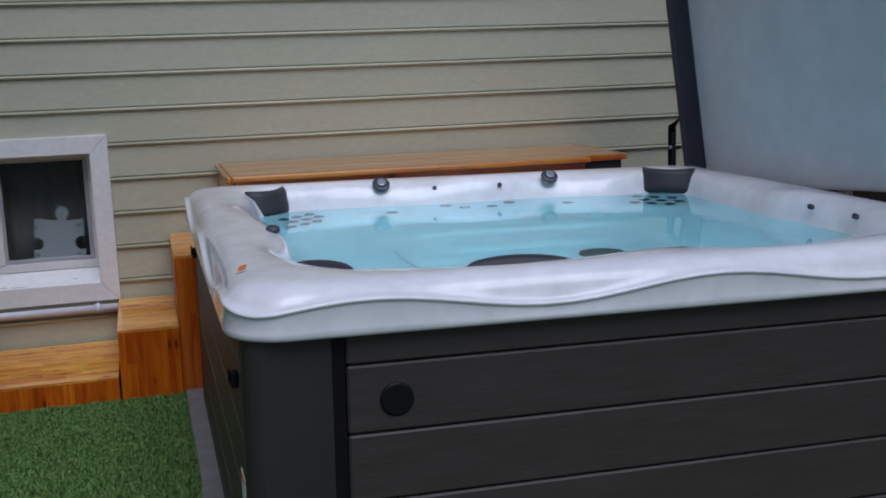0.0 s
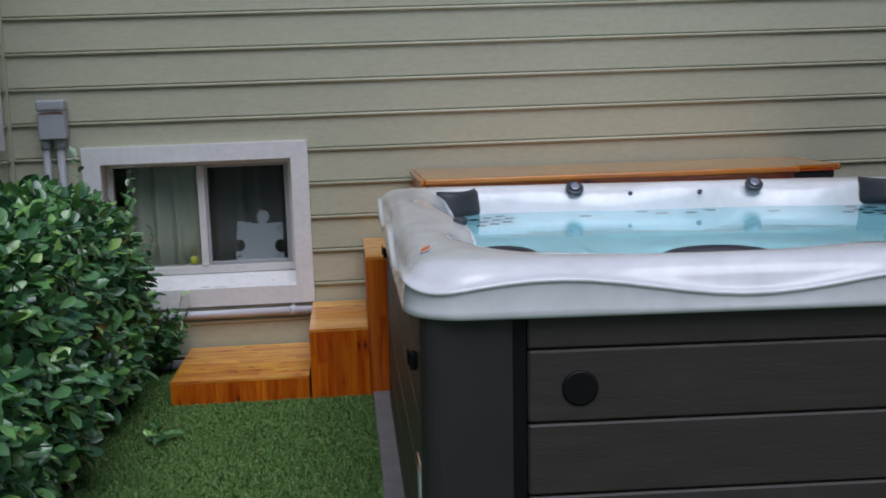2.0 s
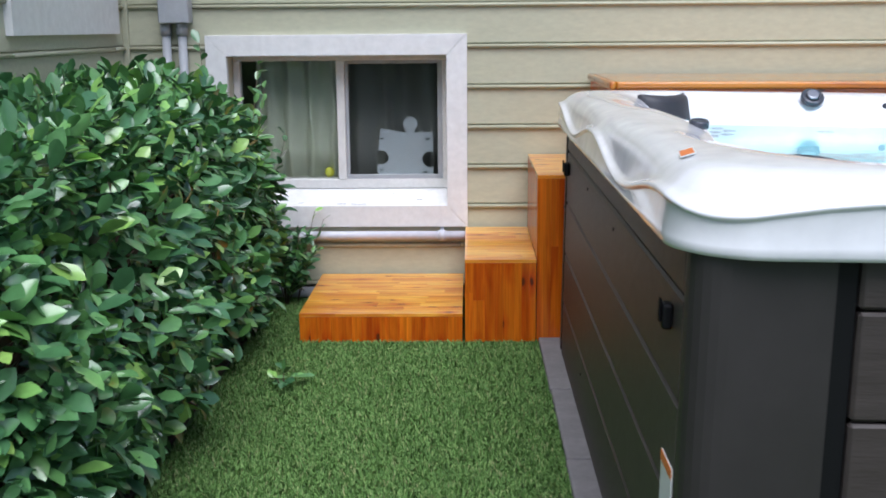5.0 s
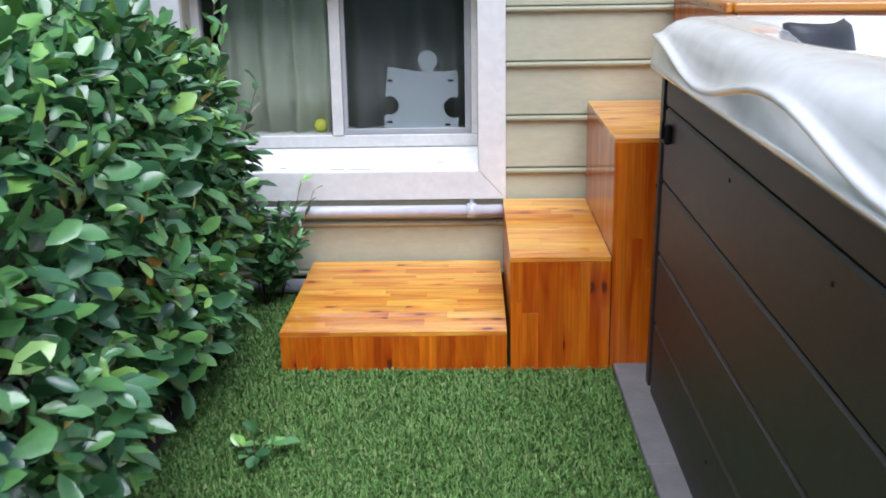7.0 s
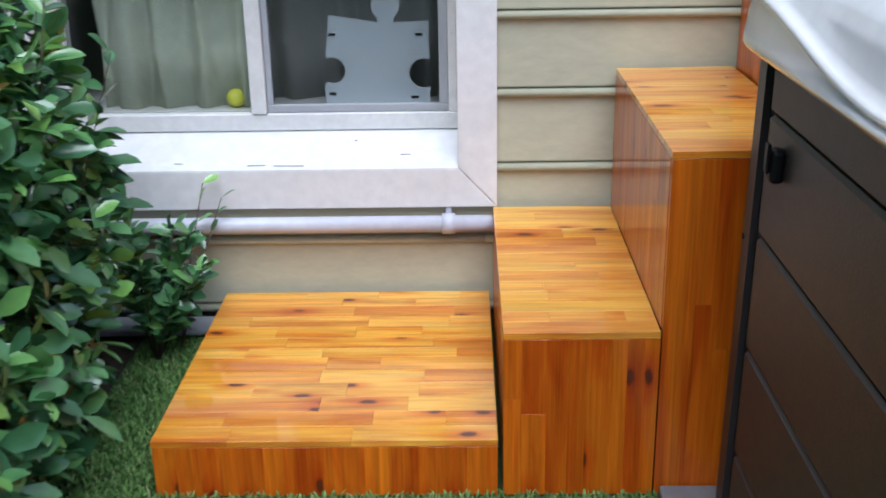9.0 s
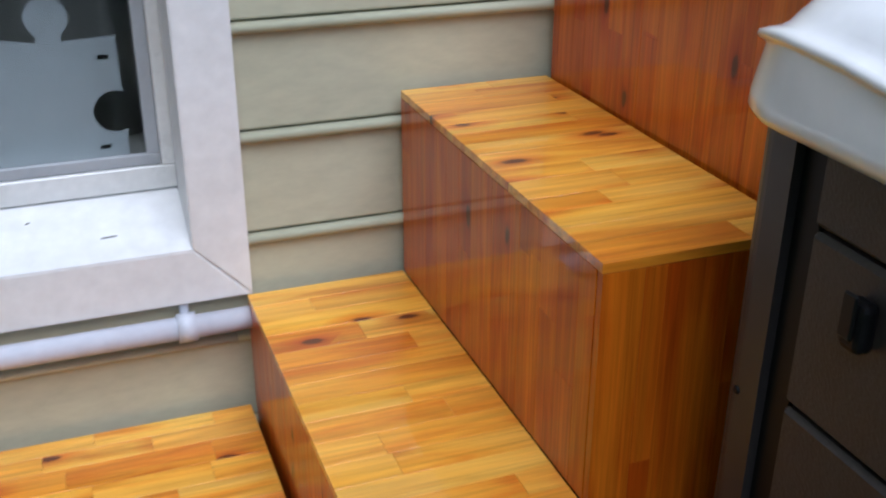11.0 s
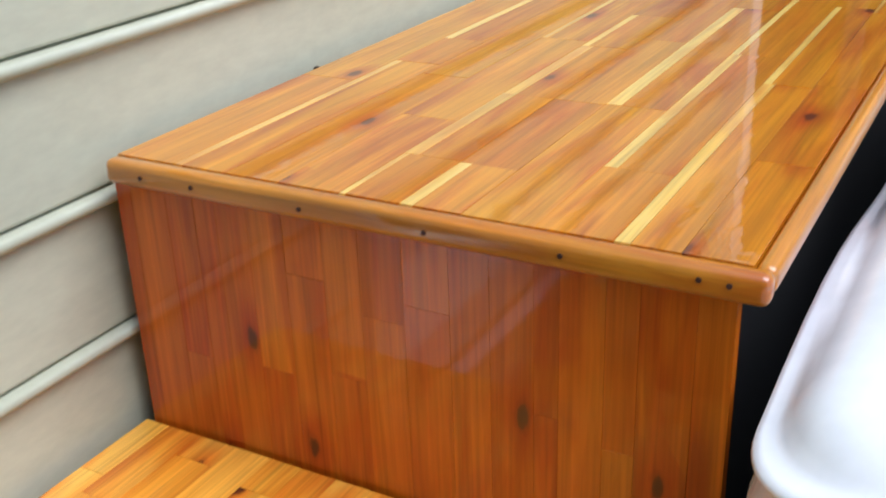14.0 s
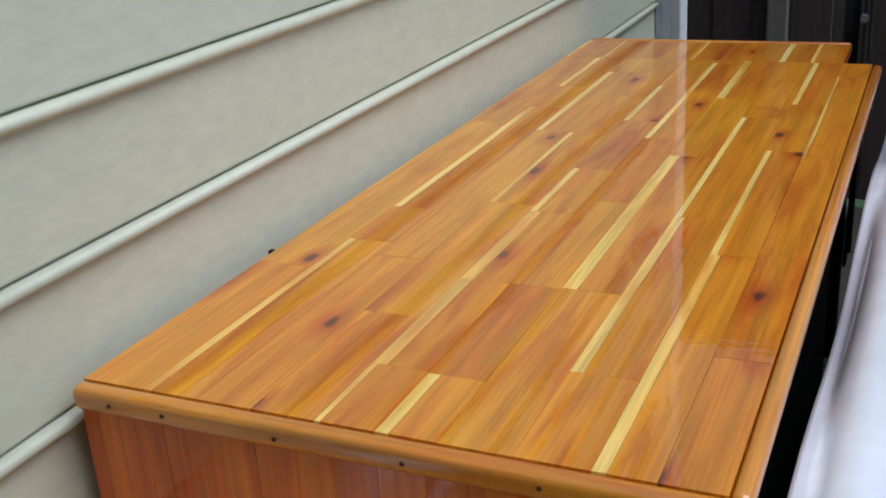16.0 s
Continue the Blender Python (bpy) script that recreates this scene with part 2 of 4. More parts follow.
TWIG = mottled("twig_bark", (0.08, 0.055, 0.035), (0.13, 0.09, 0.06), 20.0, 0.8)


# ---- building blocks ----
def part(name, bm, material, parent=None, label=""):
    """One bmesh as one mesh object, under a thing or a part where one is given."""
    me = bpy.data.meshes.new(name)
    bm.to_mesh(me)
    bm.free()
    me.materials.append(material)
    ob = new(name, me)
    if parent:
        ob.parent = parent
    if label:
        ob["label"] = label
    return ob


def thing(name, at, label, category, group="", kind=""):
    e = new(name)
    e.empty_display_size = 0.05
    e.location = at
    return tagged(e, label, category, group, kind)


def box(x0, x1, y0, y1, z0, z1, bevel=0.0, bm=None, seg=1):
    own = bmesh.new()
    bmesh.ops.create_cube(own, size=1, matrix=Matrix.LocRotScale(((x0 + x1) / 2, (y0 + y1) / 2, (z0 + z1) / 2), None, (x1 - x0, y1 - y0, z1 - z0)))
    if bevel:
        bmesh.ops.bevel(own, geom=own.edges[:], offset=bevel, segments=seg, affect='EDGES', profile=0.5)
    if bm is None:
        return own
    me = bpy.data.meshes.new("joined")
    own.to_mesh(me)
    own.free()
    bm.from_mesh(me)
    bpy.data.meshes.remove(me)
    return bm


def tube(points, r, sides=12, caps=True):
    """A round bar along a line of points."""
    bm = bmesh.new()
    pts = [Vector(p) for p in points]
    rings = []
    for i, p in enumerate(pts):
        way = (pts[min(i + 1, len(pts) - 1)] - pts[max(i - 1, 0)]).normalized()
        side = way.cross(Vector((0, 0, 1)) if abs(way.z) < 0.9 else Vector((1, 0, 0))).normalized()
        up = side.cross(way)
        rr = r[i] if isinstance(r, (list, tuple)) else r
        rings.append([bm.verts.new(p + rr * (math.cos(a) * side + math.sin(a) * up)) for a in (2 * math.pi * k / sides for k in range(sides))])
    for a, b in zip(rings, rings[1:]):
        for k in range(sides):
            f = bm.faces.new((a[k], a[(k + 1) % sides], b[(k + 1) % sides], b[k]))
            f.smooth = True
    if caps:
        bm.faces.new(rings[0][::-1])
        bm.faces.new(rings[-1])
    bmesh.ops.recalc_face_normals(bm, faces=bm.faces[:])
    return bm


def lathe(profile, sides=24, m=None):
    """A turned body round z from (radius, z) pairs, placed by m."""
    bm = bmesh.new()
    rings = [[bm.verts.new((r * math.cos(2 * math.pi * k / sides), r * math.sin(2 * math.pi * k / sides), z)) for k in range(sides)] for r, z in profile]
    for a, b in zip(rings, rings[1:]):
        for k in range(sides):
            f = bm.faces.new((a[k], a[(k + 1) % sides], b[(k + 1) % sides], b[k]))
            f.smooth = True
    bm.faces.new(rings[0][::-1])
    bm.faces.new(rings[-1])
    bmesh.ops.recalc_face_normals(bm, faces=bm.faces[:])
    if m:
        bmesh.ops.transform(bm, matrix=m, verts=bm.verts[:])
    return bm


def prism(outline, y0, y1):
    """An outline in x and z, thick in y."""
    bm = bmesh.new()
    a = [bm.verts.new((x, y0, z)) for x, z in outline]
    b = [bm.verts.new((x, y1, z)) for x, z in outline]
    bm.faces.new(a)
    bm.faces.new(b[::-1])
    n = len(outline)
    for i in range(n):
        bm.faces.new((a[i], b[i], b[(i + 1) % n], a[(i + 1) % n]))
    bmesh.ops.recalc_face_normals(bm, faces=bm.faces[:])
    return bm


def stick(name, length, width, thick, m, material, parent, bevel=0.0002):
    """One stick of wood: its grain runs along its own x; m places its middle."""
    ob = part(name, box(-length / 2, length / 2, -width / 2, width / 2, -thick / 2, thick / 2, bevel), material, parent)
    ob.matrix_local = m
    return ob


def sheet(name, parent, origin, along, across, out, run, span, rng, widths, lengths, materials, thick=0.018, gap=0.00012, sap=None, sap_rate=0.0):
    """A glued-up panel of sticks: rows lie side by side across the span, each row butted from short lengths."""
    along, across, out, origin = (Vector(v) for v in (along, across, out, origin))
    turn = Matrix((along, across, out)).transposed().to_4x4()
    rows, c = [], 0.0
    while c < span - 1e-4:
        w = min(rng.uniform(*widths), span - c)
        if span - c - w < widths[0] * 0.5:
            w = span - c
        rows.append((c, w))
        c += w
    for c, w in rows:
        cuts, a = [0.0], rng.uniform(0.25, 1.0) * lengths[1]
        while a < run - lengths[0] * 0.4:
            cuts.append(a)
            a += rng.uniform(*lengths)
        cuts.append(run)
        for lo, hi in zip(cuts, cuts[1:]):
            lift, pale = rng.uniform(-0.0002, 0.0002), 0.0
            if sap and hi - lo > 0.12 and rng.random() < sap_rate:
                pale = rng.uniform(0.005, 0.014)
                q = origin + along * (lo + hi) / 2 + across * (c + w - pale / 2) + out * (lift - thick / 2)
                stick("sapwood_strip", hi - lo - gap, pale - gap, thick, Matrix.Translation(q) @ turn, sap, parent)
            q = origin + along * (lo + hi) / 2 + across * (c + (w - pale) / 2) + out * (lift - thick / 2)
            stick("stave", hi - lo - gap, w - pale - gap, thick, Matrix.Translation(q) @ turn, rng.choice(materials), parent)


# ---- setting: ground, walls ----
COURSE, BASE = 0.16154, 0.0765
WX0, WX1 = -1.50, 2.95
WIN = (-1.135, -0.140, 0.330, 1.060)      # hole in the siding behind the basement window's trim
HOLE = (-1.078, -0.196, 0.385, 1.000)     # the opening itself
SIDE_WIN = (-1.120, -0.165, 1.120, 2.280)  # y, y, z, z of the hole in the wing's siding


def profile(k):
    """One course of beaded lap siding, as (out, height) from below: bead, groove, face."""
    z = BASE + COURSE * k
    p = [(0.004, z - 0.020), (0.017, z - 0.0195), (0.0225, z - 0.016), (0.0245, z - 0.011), (0.022, z - 0.006), (0.0165, z - 0.0036),
         (0.0060, z - 0.0030), (0.0030, z - 0.0010), (0.0030, z + 0.0006), (0.0125, z + 0.0010), (0.0135, z + 0.004), (0.0095, z + COURSE - 0.020), (0.002, z + COURSE - 0.018)]
    return p


def clip(p, lo, hi):
    out = []
    for (a, z0), (b, z1) in zip(p, p[1:]):
        if z1 <= lo or z0 >= hi:
            continue
        s0, s1 = max(lo, z0), min(hi, z1)
        f = lambda s: a + (b - a) * (s - z0) / (z1 - z0) if z1 > z0 else a
        if not out:
            out.append((f(s0), s0))
        out.append((f(s1), s1))
    return out


def course_piece(p, a0, a1, parent, axis):
    """A length of siding: axis x lies on the house wall, axis y on the wing."""
    if len(p) < 2 or a1 - a0 < 0.01:
        return
    bm = bmesh.new()
    rows = []
    for o, z in [(0.0, p[0][1])] + p + [(0.0, p[-1][1])]:
        if axis == "x":
            rows.append((bm.verts.new((a0, -o, z)), bm.verts.new((a1, -o, z))))
        else:
            rows.append((bm.verts.new((WX0 + o, a0, z)), bm.verts.new((WX0 + o, a1, z))))
    for i, (r, s) in enumerate(zip(rows, rows[1:])):
        f = bm.faces.new((r[0], r[1], s[1], s[0]))
        f.smooth = 2 <= i <= 6
    bm.faces.new([r[0] for r in rows])
    bm.faces.new([r[1] for r in rows[::-1]])
    bmesh.ops.recalc_face_normals(bm, faces=bm.faces[:])
    part("siding_course", bm, SIDING, parent)


def sided_wall(parent, a0, a1, hole, axis, top):
    k = 0
    while BASE + COURSE * k < top:
        p = profile(k)
        lo, hi = p[0][1], p[-1][1]
        if hole and hi > hole[2] and lo < hole[3]:
            course_piece(p, a0, hole[0], parent, axis)
            course_piece(p, hole[1], a1, parent, axis)
            if lo < hole[2]:
                course_piece(clip(p, lo, hole[2]), hole[0], hole[1], parent, axis)
            if hi > hole[3]:
                course_piece(clip(p, hole[3], hi), hole[0], hole[1], parent, axis)
        else:
            course_piece(p, a0, a1, parent, axis)
        k += 1


def backing(x0, x1, y0, y1, z0, z1, hole, axis):
    bm = bmesh.new()
    h0, h1, g0, g1 = hole
    if axis == "x":
        for r in ((x0, h0, z0, z1), (h1, x1, z0, z1), (h0, h1, z0, g0), (h0, h1, g1, z1)):
            box(r[0], r[1], y0, y1, r[2], r[3], 0, bm)
    else:
        for r in ((y0, h0, z0, z1), (h1, y1, z0, z1), (h0, h1, z0, g0), (h0, h1, g1, z1)):
            box(x0, x1, r[0], r[1], r[2], r[3], 0, bm)
    return bm


TOP = 2.75
ground = tagged(part("ground", box(-70, 70, -70, 70, -0.4, -0.004), GROUND), "dull green lawn ground reaching far out", "ground", kind="structure")
wall_north = tagged(part("wall_north", backing(WX0 - 0.16, WX1, 0.0005, 0.16, 0.055, TOP, HOLE, "x"), SIDING), "sage tan lap siding wall of the house", "wall", kind="structure")
wall_west = tagged(part("wall_west", backing(WX0 - 0.16, WX0 - 0.0005, -3.4, -0.001, 0.055, TOP, (-1.01, -0.30, 1.222, 2.18), "y"), SIDING), "sage tan lap siding wall of the house wing", "wall", kind="structure")
wall_east = tagged(part("wall_east", box(WX1 - 0.16, WX1 - 0.0005, 0.161, 4.0, 0.0, TOP), SIDING), "plain end wall of the house", "wall", kind="structure")
foundation = tagged(part("foundation", box(WX0 - 0.02, WX1 - 0.01, 0.012, 0.15, -0.1, 0.054), CONCRETE), "grey concrete foundation under the siding", "foundation", kind="structure")
foundation_west = tagged(part("foundation_west", box(WX0 - 0.15, WX0 - 0.012, -3.38, -0.01, -0.1, 0.054), CONCRETE), "grey concrete foundation under the wing", "foundation", kind="structure")
corner_trim = tagged(part("trim_corner", box(WX0 + 0.001, WX0 + 0.034, -0.034, -0.001, 0.055, TOP - 0.01, 0.003), SIDING), "sage tan inside corner trim of the siding", "trim", kind="structure")

room = tagged(part("wall_room", box(-1.9, 0.5, 0.165, 1.7, -0.2, 2.4), INNER), "dim basement room behind the window", "room", kind="structure")
bm = bmesh.new()
bm.from_mesh(room.data)
bmesh.ops.delete(bm, geom=[f for f in bm.faces if f.normal.y < -0.9], context='FACES')
bm.to_mesh(room.data)
bm.free()
room_w = tagged(part("wall_room_west", box(-3.2, WX0 - 0.165, -1.6, 0.3, 0.6, 2.6), INNER), "dim room behind the wing window", "room", kind="structure")
bm = bmesh.new()
bm.from_mesh(room_w.data)
bmesh.ops.delete(bm, geom=[f for f in bm.faces if f.normal.x > 0.9], context='FACES')
bm.to_mesh(room_w.data)
bm.free()


# ---- basement window ----
window_1 = thing("window_1", (-0.637, 0, 0.69), "white sliding basement window with mitred board trim", "window", kind="structure")
ox0, ox1, oz0, oz1 = -1.161, -0.113, 0.305, 1.084
ix0, ix1, iz0, iz1 = HOLE[0], HOLE[1], 0.393, HOLE[3]


def under(ob, parent):
    """Parents ob, leaving it where it stands."""
    ob.parent = parent
    ob.matrix_parent_inverse = Matrix.Translation(parent.location).inverted()
    return ob


for outline in ([(ox0, oz0), (ox1, oz0), (ix1, iz0), (ix0, iz0)], [(ox1, oz0 + 0.0005), (ox1, oz1), (ix1, iz1), (ix1, iz0 + 0.0005)],
                [(ox1, oz1), (ox0, oz1), (ix0, iz1), (ix1, iz1)], [(ox0, oz1), (ox0, oz0 + 0.0005), (ix0, iz0 + 0.0005), (ix0, iz1)]):
    cx, cz = sum(p[0] for p in outline) / 4, sum(p[1] for p in outline) / 4
    o2 = [(cx + (x - cx) * 0.9992, cz + (z - cz) * 0.9992) for x, z in outline]
    b = prism(o2, -0.034, 0.0)
    bmesh.ops.bevel(b, geom=[e for e in b.edges if all(v.co.y < -0.03 for v in e.verts)], offset=0.0025, segments=2, affect='EDGES')
    under(part("trim_board", b, WHITE), window_1)
# jambs, head and the sloping sill
under(part("jamb", box(ix1, ix1 + 0.018, -0.030, 0.13, iz0 - 0.03, iz1 + 0.01, 0.001), WHITE), window_1)
under(part("jamb", box(ix0 - 0.018, ix0, -0.030, 0.13, iz0 - 0.03, iz1 + 0.01, 0.001), WHITE), window_1)
under(part("head", box(ix0, ix1, -0.030, 0.13, iz1, iz1 + 0.018, 0.001), WHITE), window_1)
bm = bmesh.new()
sill = [(-0.033, 0.3935), (0.10, 0.452), (0.10, 0.37), (-0.033, 0.37)]
va = [bm.verts.new((ix0 + 0.0005, y, z)) for y, z in sill]
vb = [bm.verts.new((ix1 - 0.0005, y, z)) for y, z in sill]
bm.faces.new(va)
bm.faces.new(vb[::-1])
for i in range(4):
    bm.faces.new((va[i], vb[i], vb[(i + 1) % 4], va[(i + 1) % 4]))
bmesh.ops.recalc_face_normals(bm, faces=bm.faces[:])
under(part("window_sill", bm, WHITE, None, "white sloping sill with worn paint"), window_1)
for x0, x1, z0, z1, y0, y1, nm in ((ix0, ix1, 0.450, 0.488, 0.085, 0.135, "window_frame"), (ix0, ix1, iz1 - 0.022, iz1, 0.085, 0.135, "window_frame"),
                                   (ix0, ix0 + 0.028, 0.4885, iz1 - 0.0225, 0.085, 0.135, "window_frame"), (ix1 - 0.020, ix1, 0.4885, iz1 - 0.0225, 0.085, 0.135, "window_frame"),
                                   (-0.652, -0.618, 0.4885, iz1 - 0.0225, 0.080, 0.134, "meeting_rail")):
    under(part(nm, box(x0, x1, y0, y1, z0, z1, 0.002), VINYL), window_1)
for x0, x1, z0, z1 in ((-0.617, ix1 - 0.0205, 0.489, 0.506), (-0.617, ix1 - 0.0205, 0.965, 0.977), (-0.617, -0.604, 0.5065, 0.9645), (ix1 - 0.040, ix1 - 0.0205, 0.5065, 0.9645)):
    under(part("screen_frame", box(x0, x1, 0.092, 0.104, z0, z1, 0.001), GREY_PLASTIC, None, "grey metal screen frame"), window_1)
under(part("insect_screen", box(-0.6035, ix1 - 0.0405, 0.0975, 0.0985, 0.507, 0.9645), SCREEN, None, "dark fine insect screen"), window_1).visible_shadow = False
under(part("pane", box(ix0 + 0.0285, -0.6525, 0.108, 0.112, 0.489, iz1 - 0.023), GLASS), window_1).visible_shadow = False
under(part("pane", box(-0.6175, ix1 - 0.0205, 0.118, 0.122, 0.489, iz1 - 0.023), GLASS), window_1).visible_shadow = False
stool = tagged(part("window_ledge", box(-1.2, -0.10, 0.1365, 0.42, 0.46, 0.487, 0.003), INNER), "dark inner ledge below the basement window", "ledge", kind="structure")


def curtain(x0, x1, y, z0, z1, amp, waves, material, label):
    bm = bmesh.new()
    nx, nz = 90, 6
    g = [[bm.verts.new((x0 + (x1 - x0) * i / nx + 0.006 * math.sin(2.3 * j + i * 0.4), y + amp * (0.75 + 0.25 * j / nz) * math.sin(waves * 2 * math.pi * i / nx + 0.6 * math.sin(i * 0.21)),
                        z0 + (z1 - z0) * j / nz)) for i in range(nx + 1)] for j in range(nz + 1)]
    for j in range(nz):
        for i in range(nx):
            bm.faces.new((g[j][i], g[j][i + 1], g[j + 1][i + 1], g[j + 1][i])).smooth = True
    bmesh.ops.solidify(bm, geom=bm.faces[:], thickness=0.003)
    return tagged(part("curtain", bm, material), label, "curtain")


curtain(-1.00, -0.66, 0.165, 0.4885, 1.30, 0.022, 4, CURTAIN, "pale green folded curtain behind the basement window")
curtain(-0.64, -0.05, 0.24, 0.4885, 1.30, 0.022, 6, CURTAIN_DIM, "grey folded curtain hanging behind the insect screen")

# the board in the shape of a puzzle piece
pz = []


def arc(cx, cz, r, a0, a1, n):
    return [(cx + r * math.cos(radians(a0 + (a1 - a0) * i / n)), cz + r * math.sin(radians(a0 + (a1 - a0) * i / n))) for i in range(n + 1)]


px0, px1, pz0, pz1 = -0.490, -0.258, 0.4885, 0.682
pz += [(px0, pz0), (px1, pz0), (px1, 0.520)] + arc(px1 - 0.012, 0.563, 0.034, -65, -295, 12) + [(px1, 0.604), (px1, pz1 - 0.003)]
pz += [(-0.335, pz1 - 0.006)] + arc(-0.352, 0.713, 0.031, -55, 235, 14) + [(-0.372, pz1 - 0.006), (px0 + 0.012, pz1 + 0.012)]
pz += [(px0 + 0.002, 0.606)] + arc(px0 + 0.014, 0.572, 0.030, 115, -115, 12) + [(px0 - 0.004, 0.536)]
board = prism(pz, 0.1385, 0.1485)
puzzle = tagged(part("puzzle_board", board, PUZZLE), "pale grey board shaped like a jigsaw piece on the ledge", "decoration")
for x, z in ((-0.472, 0.652), (-0.280, 0.650), (-0.476, 0.520), (-0.292, 0.510)):
    s = part("slot", box(x - 0.008, x + 0.008, 0.1370, 0.1383, z - 0.003, z + 0.003), DARK, puzzle)
ball = tagged(part("ball", lathe([(0.002, -0.021)] + [(0.021 * math.cos(a), 0.021 * math.sin(a)) for a in (radians(d) for d in range(-75, 76, 15))] + [(0.002, 0.021)], 20, Matrix.Translation((-0.700, 0.1590, 0.509))), YELLOW), "small yellow ball lying on the window ledge", "ball")

for x, y, ln, tn in ((-0.31, 0.010, 0.022, 4), (-0.56, -0.022, 0.065, -2), (-0.63, -0.020, 0.040, 3), (-0.42, 0.055, 0.007, 30), (-0.80, -0.012, 0.018, -5)):
    chip = part("paint_chip", box(-ln / 2, ln / 2, -0.0011, 0.0013, 0, 0.0006), CONCRETE)
    chip.matrix_basis = Matrix.Translation((x, y, 0.3940 + (y + 0.033) * 0.4398)) @ pose(0, 0, 0, 23.7, 0, tn)
    under(chip, window_1)

# ---- wing window ----
window_2 = thing("window_2", (WX0, -0.53, 1.7), "white framed window in the wing wall", "window", kind="structure")
y0, y1, z0, z1 = -1.145, -0.140, 1.094, 2.31
j0, j1, k0, k1 = -1.024, -0.262, 1.218, 2.19
for outline in ([(y0, z0), (y1, z0), (j1, k0), (j0, k0)], [(y1, z0 + 0.0005), (y1, z1), (j1, k1), (j1, k0 + 0.0005)], [(y1, z1), (y0, z1), (j0, k1), (j1, k1)], [(y0, z1), (y0, z0 + 0.0005), (j0, k0 + 0.0005), (j0, k1)]):
    b = prism(outline, 0, 0.036)
    bmesh.ops.transform(b, matrix=Matrix(((0, 1, 0, WX0), (1, 0, 0, 0), (0, 0, 1, 0), (0, 0, 0, 1))), verts=b.verts[:])
    bmesh.ops.recalc_face_normals(b, faces=b.faces[:])
    under(part("trim_board", b, WHITE), window_2)
for a0, a1, c0, c1, d0, d1, nm in ((j0, j1, k0, k0 + 0.03, -0.09, -0.005, "window_frame"), (j0, j0 + 0.03, k0 + 0.0305, k1, -0.09, -0.005, "window_frame"), (j1 - 0.045, j1, k0 + 0.0305, k1, -0.09, -0.005, "window_frame"),
                                   (j0 + 0.031, j1 - 0.046, k0 + 0.031, k0 + 0.06, -0.07, -0.04, "sash"), (j1 - 0.085, j1 - 0.046, k0 + 0.0605, k1, -0.07, -0.04, "sash")):
    under(part(nm, box(WX0 + d0, WX0 + d1, a0, a1, c0, c1, 0.002), VINYL if nm == "window_frame" else GREY_PLASTIC), window_2)
under(part("pane", box(WX0 - 0.062, WX0 - 0.058, j0 + 0.031, j1 - 0.0855, k0 + 0.0605, k1 - 0.01), GLASS), window_2)
under(part("insect_screen", box(WX0 - 0.034, WX0 - 0.033, j0 + 0.031, j1 - 0.046, k0 + 0.031, k1 - 0.01), SCREEN, None, "dark fine insect screen"), window_2)

# ---- conduits and electric box on the wall ----
pipe = tagged(part("wall_pipe", tube([(-1.46, -0.044, 0.272), (-0.121, -0.044, 0.272)], 0.018, 16), PALE_PIPE), "pale grey plastic pipe running below the window", "pipe")
part("coupling", tube([(-0.232, -0.044, 0.272), (-0.204, -0.044, 0.272)], 0.0225, 16), PALE_PIPE, pipe)
part("clip", box(-0.225, -0.211, -0.03, -0.0215, 0.246, 0.312, 0.002), PALE_PIPE, pipe)
low_pipe = tagged(part("ground_pipe", tube([(-1.45, -0.05, 0.036), (-0.74, -0.045, 0.034)], 0.022, 14), GREY_PLASTIC), "grey pipe lying along the foundation", "pipe")
meter = thing("electric_box", (-1.266, 0, 1.13), "grey electric disconnect box with two conduits on the wall", "electric box")
for nm, b, mt in (("box_body", box(-1.326, -1.206, -0.092, -0.0215, 1.132, 1.250, 0.004), GREY_PLASTIC), ("lid", box(-1.330, -1.202, -0.105, -0.0215, 1.2605, 1.312, 0.012, None, 3), GREY_PLASTIC),
                  ("label_strip", box(-1.318, -1.212, -0.094, -0.0225, 1.2505, 1.2600), PAPER), ("warning_strip", box(-1.316, -1.214, -0.0965, -0.0945, 1.2515, 1.2555), RUST)):
    under(part(nm, b, mt), meter)
for x in (-1.310, -1.246):
    under(part("conduit", tube([(x, -0.044, 0.0), (x, -0.044, 1.131)], 0.0175, 14), GREY_PLASTIC), meter)
    under(part("collar", tube([(x, -0.044, 1.085), (x, -0.044, 1.1315)], 0.0225, 14), GREY_PLASTIC), meter)

# ---- corner post, fence ----
spout = tagged(part("downspout", box(2.958, 3.035, -0.092, -0.002, 0.02, 2.7, 0.006), WHITE), "white ribbed downspout at the end of the house", "downspout")
for i in range(4):
    part("rib", tube([(2.954, -0.080 + 0.022 * i, 0.03), (2.954, -0.080 + 0.022 * i, 2.69)], 0.005, 8), WHITE, spout)

# ---- timber steps ----
rng = random.Random(5)
F = -0.675
LEVELS = [("low", -0.716, -0.1300, 0.1085), ("mid", -0.1215, 0.1315, 0.3045), ("high", 0.1320, 0.3725, 0.6035)]


